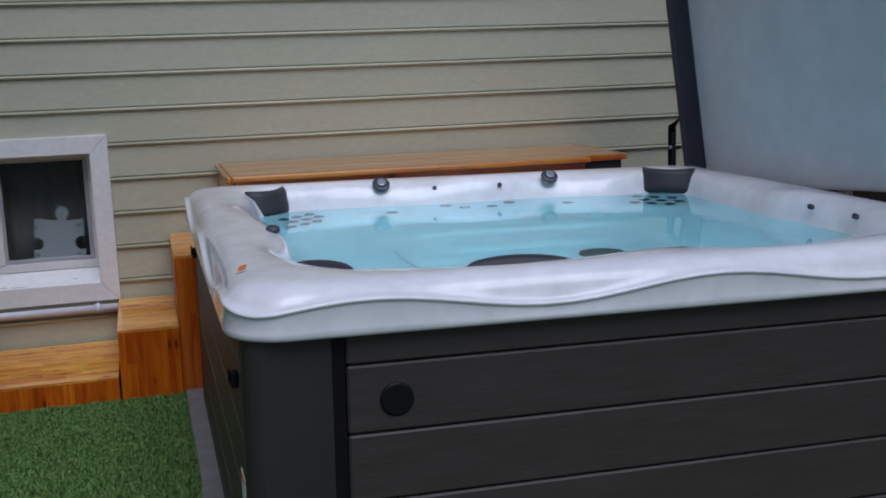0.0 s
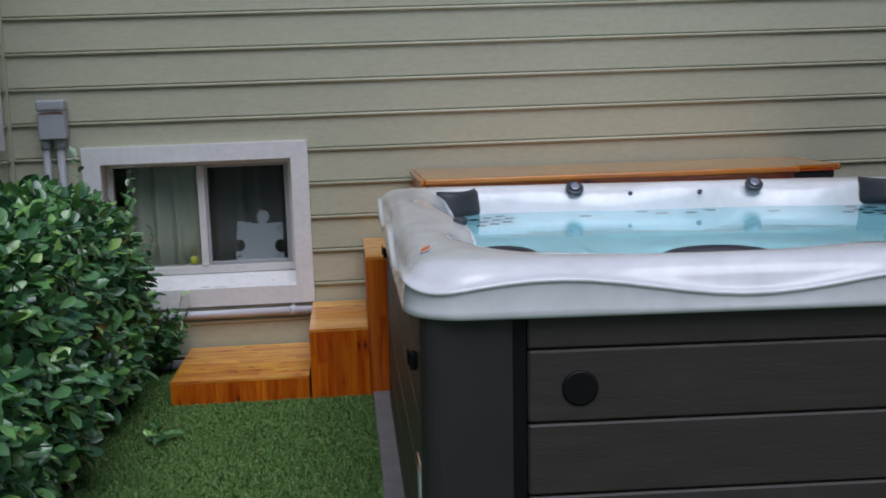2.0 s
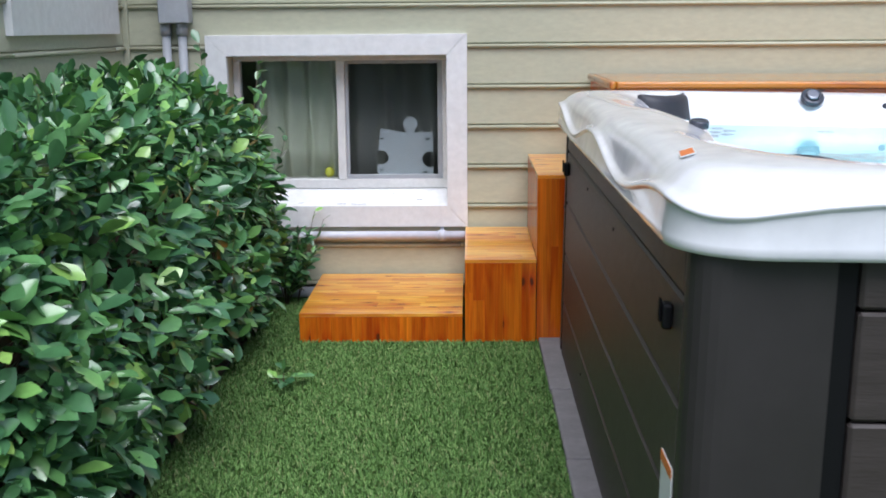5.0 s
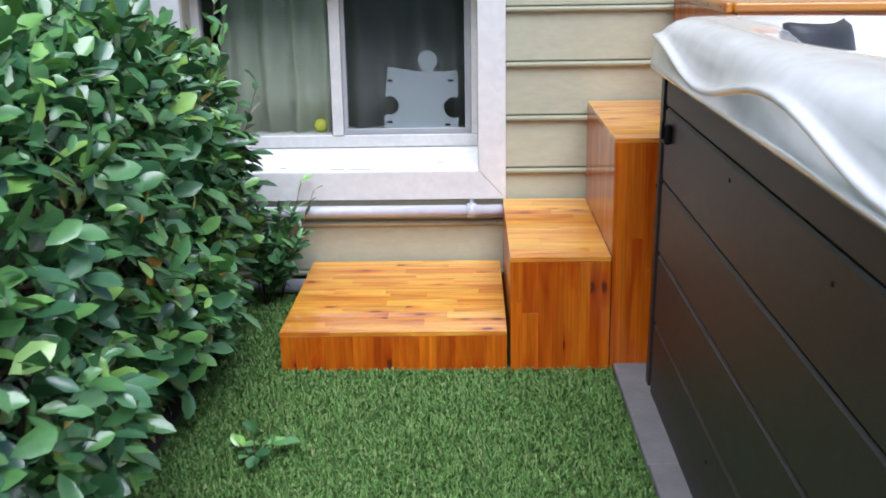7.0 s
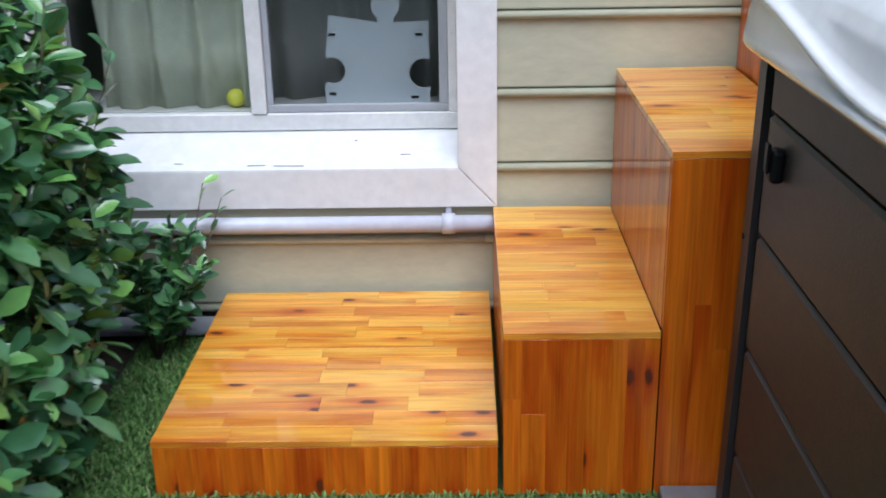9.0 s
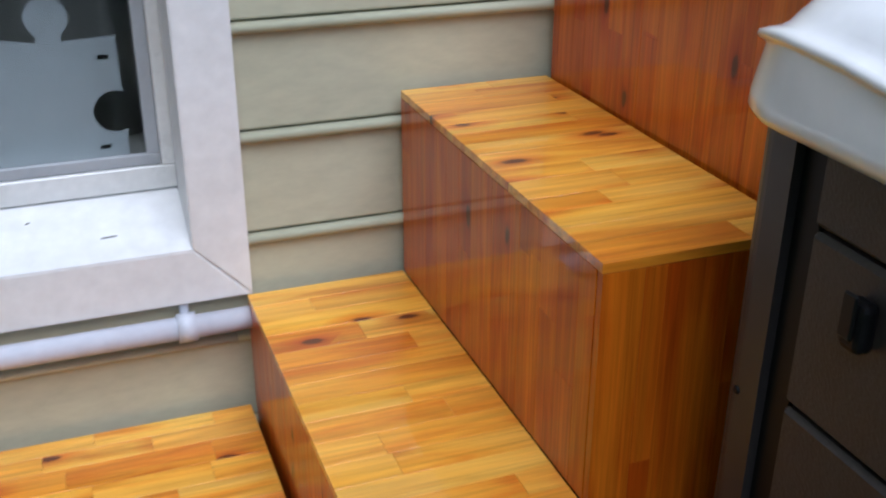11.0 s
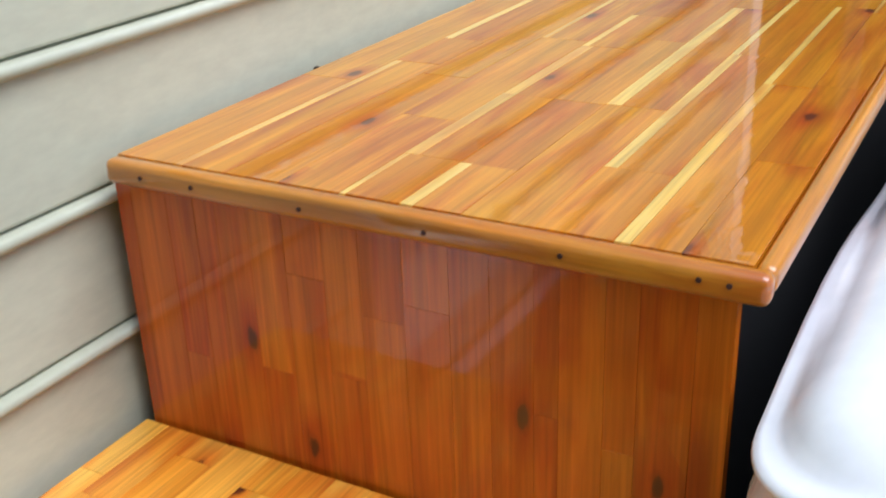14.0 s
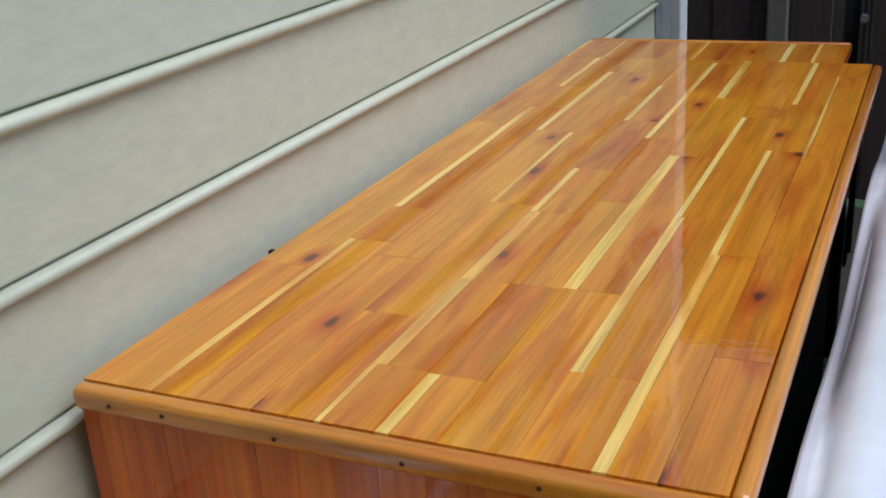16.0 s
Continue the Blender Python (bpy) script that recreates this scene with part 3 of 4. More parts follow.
def step(name, x0, x1, z, label, riser_from):
    s = thing(name, ((x0 + x1) / 2, F / 2, 0), label, "step", "timber steps")
    # near-black infill, stands in for the unlit hollow of the step
    under(part("dark_infill", box(x0 + 0.019, x1 - 0.001, F + 0.019, -0.033, 0.0, z - 0.0195), DARK), s)
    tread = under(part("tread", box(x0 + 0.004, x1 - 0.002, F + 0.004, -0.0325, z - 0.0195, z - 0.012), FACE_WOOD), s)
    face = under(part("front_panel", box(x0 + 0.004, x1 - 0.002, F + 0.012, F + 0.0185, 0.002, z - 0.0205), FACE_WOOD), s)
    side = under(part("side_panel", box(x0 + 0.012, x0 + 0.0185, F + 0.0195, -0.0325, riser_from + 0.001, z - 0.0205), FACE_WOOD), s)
    return s, tread, face, side


def lay(owner, *args, **kw):
    """Sticks laid in world places, then hung under their panel."""
    before = set(bpy.data.objects)
    sheet("", None, *args, **kw)
    for o in set(bpy.data.objects) - before:
        m = o.matrix_basis.copy()
        o.parent = owner
        o.matrix_basis = m
        o.matrix_parent_inverse = (Matrix.Translation(owner.parent.location) @ owner.matrix_parent_inverse).inverted()


for (nm, x0, x1, z), lbl, rf in zip(LEVELS, ("low honey-coloured cedar platform step on the turf", "middle cedar box step with glossy varnish", "high narrow cedar step beside the hot tub"), (0.0, 0.0, 0.3045)):
    s, tread, face, side = step("cedar_step", x0, x1, z, lbl, rf)
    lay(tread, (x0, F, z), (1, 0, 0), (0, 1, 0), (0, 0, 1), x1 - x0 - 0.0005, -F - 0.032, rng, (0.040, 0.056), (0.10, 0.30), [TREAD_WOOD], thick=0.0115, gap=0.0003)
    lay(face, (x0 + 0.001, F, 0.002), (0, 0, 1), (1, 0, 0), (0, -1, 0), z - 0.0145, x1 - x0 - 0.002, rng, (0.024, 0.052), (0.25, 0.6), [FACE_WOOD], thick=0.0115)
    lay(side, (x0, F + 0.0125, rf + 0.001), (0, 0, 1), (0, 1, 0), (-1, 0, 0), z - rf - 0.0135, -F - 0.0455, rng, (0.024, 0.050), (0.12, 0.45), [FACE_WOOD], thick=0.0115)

# ---- long bench behind the tub ----
BX0, BX1, BZ, BF = 0.374, 2.225, 0.9190, -0.716
NOTCH, BF2, BB = 2.005, -0.640, -0.036
bench = thing("cedar_bench", (1.3, -0.35, 0), "long glossy cedar bench top along the wall behind the tub", "bench")
# near-black infill: the shade of the open hollow below the top, as colour
under(part("dark_infill", box(BX0 + 0.020, BX1 - 0.03, -0.630, BB, 0.0, BZ - 0.0265), DARK), bench)
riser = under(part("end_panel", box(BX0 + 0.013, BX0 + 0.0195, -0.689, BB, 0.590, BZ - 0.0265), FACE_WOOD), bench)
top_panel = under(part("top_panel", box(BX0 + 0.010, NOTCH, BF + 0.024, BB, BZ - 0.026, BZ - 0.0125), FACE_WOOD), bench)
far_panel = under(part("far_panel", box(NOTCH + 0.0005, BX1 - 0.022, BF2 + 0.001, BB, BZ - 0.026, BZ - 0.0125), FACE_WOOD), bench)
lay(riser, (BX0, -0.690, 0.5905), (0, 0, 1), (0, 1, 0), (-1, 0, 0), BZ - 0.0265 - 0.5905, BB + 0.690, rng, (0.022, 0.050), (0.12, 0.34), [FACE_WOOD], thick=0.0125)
# boards of the top: joints between the rows from the wall outwards, pale strips (row joint, from, to, width) and butt joints (row, place)
JOINTS = (BB, -0.113, -0.179, -0.243, -0.313, -0.378, -0.441, -0.512, -0.583, -0.640, BF + 0.0182)
PALE = ((1, 0.384, 0.825, 0.010), (1, 0.960, 1.549, 0.012), (1, 1.723, 2.004, 0.010), (2, 1.394, 1.863, 0.011), (3, 1.011, 1.389, 0.008), (4, 0.384, 0.505, 0.007), (4, 0.506, 0.988, 0.017), (4, 0.990, 1.192, 0.010),
        (4, 1.484, 1.754, 0.010), (5, 0.384, 0.503, 0.014), (5, 1.379, 1.977, 0.010), (6, 0.742, 1.289, 0.018), (6, 1.672, 2.004, 0.016), (7, 0.548, 1.013, 0.014), (7, 1.014, 1.541, 0.009), (8, 0.384, 0.889, 0.014),
        (8, 0.890, 1.346, 0.009), (8, 1.646, 2.004, 0.010), (9, 1.320, 1.880, 0.006))
BUTTS = ((0, 0.72), (0, 1.43), (4, 0.737), (5, 0.738), (5, 1.05), (7, 1.62), (9, 0.905), (9, 0.62), (2, 0.78), (3, 0.62), (3, 1.66))


def bench_board(x0, x1, lo, hi, wood, name, owner):
    before = set(bpy.data.objects)
    stick(name, x1 - x0 - 0.0004, hi - lo - 0.0004, 0.012, Matrix.Translation(((x0 + x1) / 2, (lo + hi) / 2, BZ - 0.006 + rng.uniform(-0.0002, 0.0001))), wood, None)
    for o in set(bpy.data.objects) - before:
        o.parent = owner
        o.matrix_parent_inverse = (Matrix.Translation(owner.parent.location) @ owner.matrix_parent_inverse).inverted()


for k, (hi, lo) in enumerate(zip(JOINTS, JOINTS[1:])):
    strips = sorted(p[1:] for p in PALE if p[0] == k)
    cuts = sorted({BX0 + 0.0098, NOTCH} | {round(v, 3) for p in strips for v in p[:2] if 0.39 < v < 2.0} | {v for row, v in BUTTS if row == k})
    cuts = [c for i, c in enumerate(cuts) if i == 0 or c - cuts[i - 1] > 0.004]
    for x0, x1 in zip(cuts, cuts[1:]):
        pale = max([w for a, b, w in strips if a - 0.006 < (x0 + x1) / 2 < b + 0.006] or [0])
        if pale:
            bench_board(x0, x1, hi - pale, hi, SAP, "sapwood_strip", top_panel)
        bench_board(x0, x1, lo, hi - pale, TOP_WOOD, "stave", top_panel)
lay(far_panel, (NOTCH + 0.0005, BF2, BZ), (1, 0, 0), (0, 1, 0), (0, 0, 1), BX1 - NOTCH - 0.023, BB - BF2, rng, (0.060, 0.068), (0.3, 0.6), [TOP_WOOD], thick=0.012, gap=0.0003, sap=SAP, sap_rate=0.5)


under(part("rail", box(BX0 + 0.03, NOTCH - 0.01, -0.672, -0.654, BZ - 0.080, BZ - 0.0265, 0.001), FACE_WOOD), bench)


def moulding(name, a, b, parent, height=0.027, depth=0.022, label="rounded cedar edging strip"):
    """A rounded edging strip from a to b, its grain along it."""
    a, b = Vector(a), Vector(b)
    ln = (b - a).length
    ob = part(name, box(-ln / 2, ln / 2, -depth / 2, depth / 2, -height / 2, height / 2, 0.008, None, 3), EDGE_WOOD, None, label)
    for p in ob.data.polygons:
        p.use_smooth = True
    d = (b - a).normalized()
    turn = Matrix((d, Vector((0, 0, 1)).cross(d), Vector((0, 0, 1)))).transposed().to_4x4()
    ob.matrix_basis = Matrix.Translation((a + b) / 2) @ turn
    ob.parent = parent
    ob.matrix_parent_inverse = Matrix.Translation(parent.location).inverted()
    return ob


bench.rotation_euler = (0, 0.006, 0.004)
edge_end = moulding("edging", (BX0 - 0.0015, BF, BZ - 0.0125), (BX0 - 0.0015, BB, BZ - 0.0125), bench)
moulding("edging", (BX0 + 0.0100, BF + 0.009, BZ - 0.0125), (NOTCH, BF + 0.009, BZ - 0.0125), bench, 0.025, 0.018)
moulding("edging", (BX1 - 0.011, BF2, BZ - 0.0115), (BX1 - 0.011, BB, BZ - 0.0115), bench)
for y in (-0.086, -0.152, -0.282, -0.416, -0.545, -0.661, -0.685):
    nl = part("nail_hole", lathe([(0.0025, 0), (0.0025, 0.0016)], 8, Matrix.Translation((BX0 - 0.0135, y, BZ - 0.012 - 0.002 * math.sin(y * 40))) @ pose(0, 0, 0, 0, 90, 0)), NAIL, bench)
    nl.matrix_parent_inverse = Matrix.Translation(bench.location).inverted()
knob = tagged(part("cable_clip", lathe([(0.003, 0), (0.0055, 0.002), (0.0055, 0.006), (0.003, 0.008)], 12, Matrix.Translation((0.765, -0.0310, BZ - 0.006))), BLACK), "small black clip on the bench by the wall", "clip")

# ---- hot tub ----
TX0, TX1, TY0, TY1 = 0.172, 2.500, -2.926, -0.735
tub = thing("hot_tub", ((TX0 + TX1) / 2, (TY0 + TY1) / 2, -0.020), "open hot tub, white marbled shell and dark grey plank sides", "hot tub")
tub.rotation_euler = (0, 0.017, 0)
HX, HY = (TX1 - TX0) / 2, (TY1 - TY0) / 2
CX, CY = tub.location.x, tub.location.y


def rounded(hx, hy, r, per_edge=30, per_corner=14):
    pts = []
    b = r * 0.72
    for cx, cy, a0, r in ((hx - b, hy - b, 0, b), (-hx + b, hy - b, 90, b), (-hx + r, -hy + r, 180, r), (hx - r, -hy + r, 270, r)):
        for i in range(per_corner + 1):
            a = radians(a0 + 90 * i / per_corner)
            pts.append((cx + r * math.cos(a), cy + r * math.sin(a), math.cos(a), math.sin(a)))
        ax, ay = pts[-1][:2]
        nx, ny = {0: (-hx + b, hy), 90: (-hx, -hy + b / 0.72), 180: (hx - r, -hy), 270: (hx, hy - b)}[a0]
        a = radians(a0 + 90)
        for i in range(1, per_edge):
            pts.append((ax + (nx - ax) * i / per_edge, ay + (ny - ay) * i / per_edge, math.cos(a), math.sin(a)))
    return pts


def wave(x, y, nx, ny):
    """How far the raised line on the skirt swings up or down."""
    wf = 0.004 + 0.022 * math.cos(2 * math.pi * (x + CX - 0.50) / 0.90)
    ws = -0.010 + 0.027 * math.cos(2 * math.pi * (y + CY + 0.82) / 0.97)
    return nx * nx * ws + ny * ny * wf


# the shell from under the skirt, up over the rim and down into the well: inset, corner radius, height, share of the wave, share of the lumps
RIM = [(0.036, 0.12, 0.796, 0, 0), (0.012, 0.132, 0.785, 0, 0), (0.004, 0.136, 0.787, 0, 0), (0.0, 0.138, 0.794, 0, 0), (0.0, 0.14, 0.804, 0.15, 0), (0.006, 0.138, 0.836, 1, 0), (0.005, 0.138, 0.8385, 1, 0), (0.0015, 0.138, 0.841, 1, 0), (0.0, 0.138, 0.8445, 1, 0),
       (0.001, 0.138, 0.848, 1, 0), (0.006, 0.138, 0.8505, 1, 0), (0.0125, 0.138, 0.852, 1, 0), (0.0175, 0.138, 0.857, 0.9, 0), (0.022, 0.138, 0.868, 0.45, 0), (0.030, 0.138, 0.882, 0.15, 0), (0.044, 0.138, 0.8945, 0.04, 0), (0.066, 0.126, 0.9035, 0, 0), (0.10, 0.13, 0.907, 0, 0), (0.135, 0.14, 0.906, 0, 0.3), (0.178, 0.16, 0.901, 0, 0.7),
       (0.206, 0.18, 0.889, 0, 1), (0.224, 0.20, 0.868, 0, 1), (0.238, 0.22, 0.832, 0, 1), (0.258, 0.25, 0.762, 0, 1), (0.285, 0.28, 0.66, 0, 1), (0.32, 0.30, 0.56, 0, 0.8), (0.37, 0.30, 0.52, 0, 0.5),
       (0.45, 0.30, 0.508, 0, 0.3), (0.60, 0.28, 0.500, 0, 0.3), (0.66, 0.28, 0.485, 0, 0.3), (0.69, 0.28, 0.44, 0, 0.2), (0.72, 0.28, 0.32, 0, 0), (0.755, 0.28, 0.255, 0, 0), (0.80, 0.26, 0.24, 0, 0), (1.0, 0.12, 0.238, 0, 0)]
bm = bmesh.new()
loops = []
for inset, r, z, wv, lump in RIM:
    ring = []
    for i, (x, y, nx, ny) in enumerate(rounded(HX - inset, HY - inset, r)):
        s = math.atan2(y, x)
        d = lump * (0.022 * math.sin(8 * s + 0.6) + 0.012 * math.sin(13 * s + 2.0))
        zz = z + wv * wave(x, y, nx, ny)
        if 0.83 < z < 0.91 and lump:
            zz += 0.012 * lump * math.sin(8 * s + 2.2)
        ring.append(bm.verts.new((x - nx * d, y - ny * d, zz)))
    loops.append(ring)
for a, b in zip(loops, loops[1:]):
    n = len(a)
    for i in range(n):
        bm.faces.new((a[i], a[(i + 1) % n], b[(i + 1) % n], b[i])).smooth = True
bm.faces.new(loops[-1])
bm.normal_update()
SHELL = mottled("acrylic_shell", (0.84, 0.85, 0.87), (0.90, 0.905, 0.915), 5.0, 0.20, (1, 1, 1), 0.04, 0.001, coat=0.7, fine=3.0)
shell = part("shell", bm, SHELL, tub, "pearly white marbled acrylic shell with a wavy rim")
bm = bmesh.new()
ring = [bm.verts.new((x, y, 0.808)) for x, y, nx, ny in rounded(HX - 0.236, HY - 0.236, 0.22)]
bm.faces.new(ring)
bm.normal_update()
water = part("water", bm, WATER, tub, "still clear turquoise water")
water.visible_shadow = False

ROWS = [(0.0, 0.197), (0.201, 0.367), (0.371, 0.537), (0.541, 0.7065), (0.7105, 0.794)]
INS, STRIP, POST = 0.034, 0.033, 0.204
POSTS = {"front": (POST, POST), "back": (POST, POST), "left": (0.060, 0.060), "right": (0.060, 0.060)}


def place(side, a0, a1, o0, o1, z0, z1, bevel):
    """A box on one side of the tub: a runs along the side, o is how far in from the rim."""
    if side == "front":
        return box(a0 - CX, a1 - CX, TY0 + o0 - CY, TY0 + o1 - CY, z0, z1, bevel)
    if side == "back":
        return box(a0 - CX, a1 - CX, TY1 - o1 - CY, TY1 - o0 - CY, z0, z1, bevel)
    if side == "left":
        return box(TX0 + o0 - CX, TX0 + o1 - CX, a0 - CY, a1 - CY, z0, z1, bevel)
    return box(TX1 - o1 - CX, TX1 - o0 - CX, a0 - CY, a1 - CY, z0, z1, bevel)


for side, a0, a1 in (("front", TX0, TX1), ("back", TX0, TX1), ("left", TY0, TY1), ("right", TY0, TY1)):
    p0, p1 = POSTS[side]
    c0, c1 = a0 + INS + p0, a1 - INS - p1
    for z0, z1 in ROWS:
        part("side_board", place(side, c0 + (STRIP if p0 > 0.07 else 0.002) + 0.002, c1 - STRIP - 0.002, INS, INS + 0.022, z0, z1, 0.005), BOARD, tub)
    for e0, e1 in ((c0, c0 + STRIP), (c1 - STRIP, c1)):
        if side in ("front", "back") or e0 > c0:
            part("corner_strip", place(side, e0, e1, INS + 0.010, INS + 0.03, 0.0, 0.794, 0.001), BLACK, tub, "black recessed corner strip")
inner = part("cabinet_core", box(-HX + INS + 0.024, HX - INS - 0.024, -HY + INS + 0.024, HY - INS - 0.024, 0.012, 0.20), DARK, tub)
for sx, sy in ((1, 1), (1, -1), (-1, 1), (-1, -1)):
    # an L of two faces with a rounded arris
    leg = 0.060
    rad = 0.030 if sy > 0 else 0.054
    pts = [(-INS - POST, -INS)]
    pts += [(-INS - rad + rad * math.cos(radians(a)), -INS - rad + rad * math.sin(radians(a))) for a in range(90, -1, -15)]
    pts += [(-INS, -INS - leg - 0.0005), (-INS - 0.02, -INS - leg - 0.0005), (-INS - 0.042, -INS - 0.042), (-INS - POST, -INS - 0.02)]
    bm = bmesh.new()
    lo = [bm.verts.new((sx * (HX + x), sy * (HY + y), 0.0)) for x, y in pts]
    hi = [bm.verts.new((sx * (HX + x), sy * (HY + y), 0.794)) for x, y in pts]
    bm.faces.new(lo)
    bm.faces.new(hi)
    for i in range(len(pts)):
        bm.faces.new((lo[i], lo[(i + 1) % len(pts)], hi[(i + 1) % len(pts)], hi[i]))
    bmesh.ops.recalc_face_normals(bm, faces=bm.faces[:])
    part("corner_panel", bm, CORNER, tub, "smooth charcoal corner panel")
part("badge", lathe([(0.041, 0), (0.041, 0.004), (0.036, 0.007)], 36, Matrix.Translation((0.562 - CX, TY0 + INS - CY, 0.619)) @ pose(0, 0, 0, 90, 0, 0)), BLACK, tub, "round black badge")
for y in (-0.945, -2.745):
    lt = part("cover_latch", box(TX0 + INS - 0.018 - CX, TX0 + INS - CX, y - 0.013 - CY, y + 0.013 - CY, 0.638, 0.682, 0.006, None, 2), BLACK, tub, "black plastic cover latch")
    part("buckle", box(TX0 + INS - 0.023 - CX, TX0 + INS - 0.0185 - CX, y - 0.008 - CY, y + 0.008 - CY, 0.650, 0.690, 0.002), BLACK, lt)
part("label_plate", box(TX0 + INS - 0.002 - CX, TX0 + INS + 0.0 - CX, -2.815 - CY, -2.725 - CY, 0.19, 0.43), PAPER, tub, "white paper label")
part("label_edge", box(TX0 + INS - 0.003 - CX, TX0 + INS - 0.0021 - CX, -2.815 - CY, -2.725 - CY, 0.412, 0.428), ORANGE, tub)
stk = part("warning_sticker", box(-0.013, 0.013, -0.045, 0.045, 0, 0.0012), PAPER, tub, "small orange warning sticker")
stk.matrix_basis = Matrix.Translation((0.240 - CX, -2.622 - CY, 0.9045)) @ pose(0, 0, 0, 0, -18, -8)
so = part("sticker_print", box(-0.011, 0.011, -0.034, 0.034, 0.0013, 0.002), ORANGE, stk)


# small dark screws in the seams of the side boards
for y, z in ((-0.80, 0.508), (-1.49, 0.670), (-2.03, 0.660), (-1.47, 0.138)):
    part("screw", lathe([(0.0045, -0.004), (0.0045, 0.0012), (0.003, 0.0022)], 10, Matrix.Translation((TX0 + INS - CX, y - CY, z + 0.006)) @ pose(0, 0, 0, 0, -90, 0)), BLACK, tub)


def pillow(x, y, z, turn, w=0.235, h=0.105, lean=20, back=False):
    bm = bmesh.new()
    nu, nv = 18, 8
    top, bot = [], []
    for j in range(nv + 1):
        v = j / nv * 2 - 1
        ra, rb = [], []
        for i in range(nu + 1):
            u = i / nu * 2 - 1
            zz = v * h / 2 * (1 - 0.10 * (1 - u * u)) + 0.007 * u * u * (1 if v > 0 else 0.2)
            yy = 0.030 * u * u
            t = 0.022 * (1 - abs(u) ** 6) ** 0.5 * (1 - abs(v) ** 5) ** 0.5 + 0.003
            ra.append(bm.verts.new((u * w / 2, yy - t, zz)))
            rb.append(bm.verts.new((u * w / 2, yy + 0.012, zz)))
        top.append(ra)
        bot.append(rb)
    for g, flip in ((top, False), (bot, True)):
        for j in range(nv):
            for i in range(nu):
                q = (g[j][i], g[j][i + 1], g[j + 1][i + 1], g[j + 1][i])
                bm.faces.new(q[::-1] if flip else q).smooth = True
    rim = [top[0][i] for i in range(nu + 1)] + [top[j][nu] for j in range(1, nv + 1)] + [top[nv][i] for i in range(nu - 1, -1, -1)] + [top[j][0] for j in range(nv - 1, 0, -1)]
    rib = [bot[0][i] for i in range(nu + 1)] + [bot[j][nu] for j in range(1, nv + 1)] + [bot[nv][i] for i in range(nu - 1, -1, -1)] + [bot[j][0] for j in range(nv - 1, 0, -1)]
    for i in range(len(rim)):
        bm.faces.new((rim[i], rim[(i + 1) % len(rim)], rib[(i + 1) % len(rim)], rib[i]))
    bmesh.ops.recalc_face_normals(bm, faces=bm.faces[:])
    ob = part("pillow", bm, PILLOW, tub, "dark grey foam headrest pillow")
    ob.matrix_basis = Matrix.Translation((x - CX, y - CY, z)) @ pose(0, 0, 0, -lean, 0, turn)
    return ob


pillow(0.512, -1.020, 0.850, 42, 0.21, 0.118, 14)
pillow(2.205, -1.050, 0.864, -36, 0.225, 0.112, 14)
pillow(0.475, -2.520, 0.856, 134, 0.21, 0.080, 34)
pillow(0.960, -2.650, 0.868, 170, 0.30, 0.060, 40)


def jet(x, y, z, turn, r, lean, name="jet", cap=JET):
    ob = part(name, lathe([(r, -0.01), (r, 0.003), (r * 0.86, 0.007), (r * 0.6, 0.004), (r * 0.3, 0.003)], 20), cap, tub)
    ob.matrix_basis = Matrix.Translation((x - CX, y - CY, z)) @ pose(0, 0, 0, 0, 0, turn) @ pose(0, 0, 0, lean, 0, 0)
    return ob


for x in (0.962, 1.703):
    kb = jet(x, -0.945, 0.898, 0, 0.036, 40, "air_valve", JET)
    cp = part("valve_cap", lathe([(0.021, 0), (0.021, 0.008), (0.016, 0.010)], 20, Matrix.Translation((0, 0, 0.004))), CHROME, kb)
for x in (1.184, 1.470):
    jet(x, -0.965, 0.872, 0, 0.010, 70)
for y in (-2.008, -2.257):
    jet(2.268, y, 0.872, -90, 0.010, 70)
jet(0.392, -1.985, 0.900, 0, 0.022, 8, "air_valve", JET)
# clusters of jets below the water in the corners and on the seat backs
for gx, gy, turn in ((2.125, -1.095, -40), (0.590, -1.100, 40), (2.150, -2.66, -130)):
    c, s_ = math.cos(radians(turn)), math.sin(radians(turn))
    for r_ in range(3):
        for q in range(3):
            a = (q - 1) * 0.075 + (0.035 if r_ % 2 else 0)
            jet(gx + a * c + 0.020 * r_ * s_, gy + a * s_ - 0.020 * r_ * c, 0.775 - 0.072 * r_, turn, 0.024, 78)
for x, z in ((1.22, 0.76), (1.30, 0.70), (1.42, 0.70), (1.50, 0.76), (0.99, 0.68), (1.76, 0.68)):
    jet(x, -1.000 - (0.78 - z) * 0.18, z, 0, 0.026, 82)
jet(1.62, -1.70, 0.246, 0, 0.090, 0, "drain")
jet(1.28, -1.75, 0.246, 0, 0.030, 0, "drain")

# ---- folded cover on its lifter ----
cover = thing("spa_cover", (2.560, -1.93, 0.85), "grey folded spa cover standing upright beside the tub", "spa cover")
cover.rotation_euler = (radians(-5), radians(-5.0), 0)
for nm, b, mt, lb in (("cover_half", box(-0.055, 0.02, -1.10, 1.075, 0.02, 1.16, 0.02, None, 3), COVER, "smooth grey liner of the folded cover"), ("cover_half", box(0.024, 0.11, -1.10, 1.075, 0.02, 1.16, 0.02, None, 3), NAVY, "dark vinyl outer half"),
                      ("edge_flap", box(-0.150, -0.052, 1.045, 1.080, 0.03, 1.16, 0.012, None, 2), NAVY, "dark navy vinyl flap"), ("piping", tube([(-0.052, 1.05, 0.03), (-0.052, 1.05, 1.155)], 0.009, 10), NAVY, "")):
    part(nm, b, mt, cover, lb)
lifter = thing("cover_lifter", (2.47, -0.615, 0.0), "black steel cover lifter arm at the tub corner", "cover lifter")
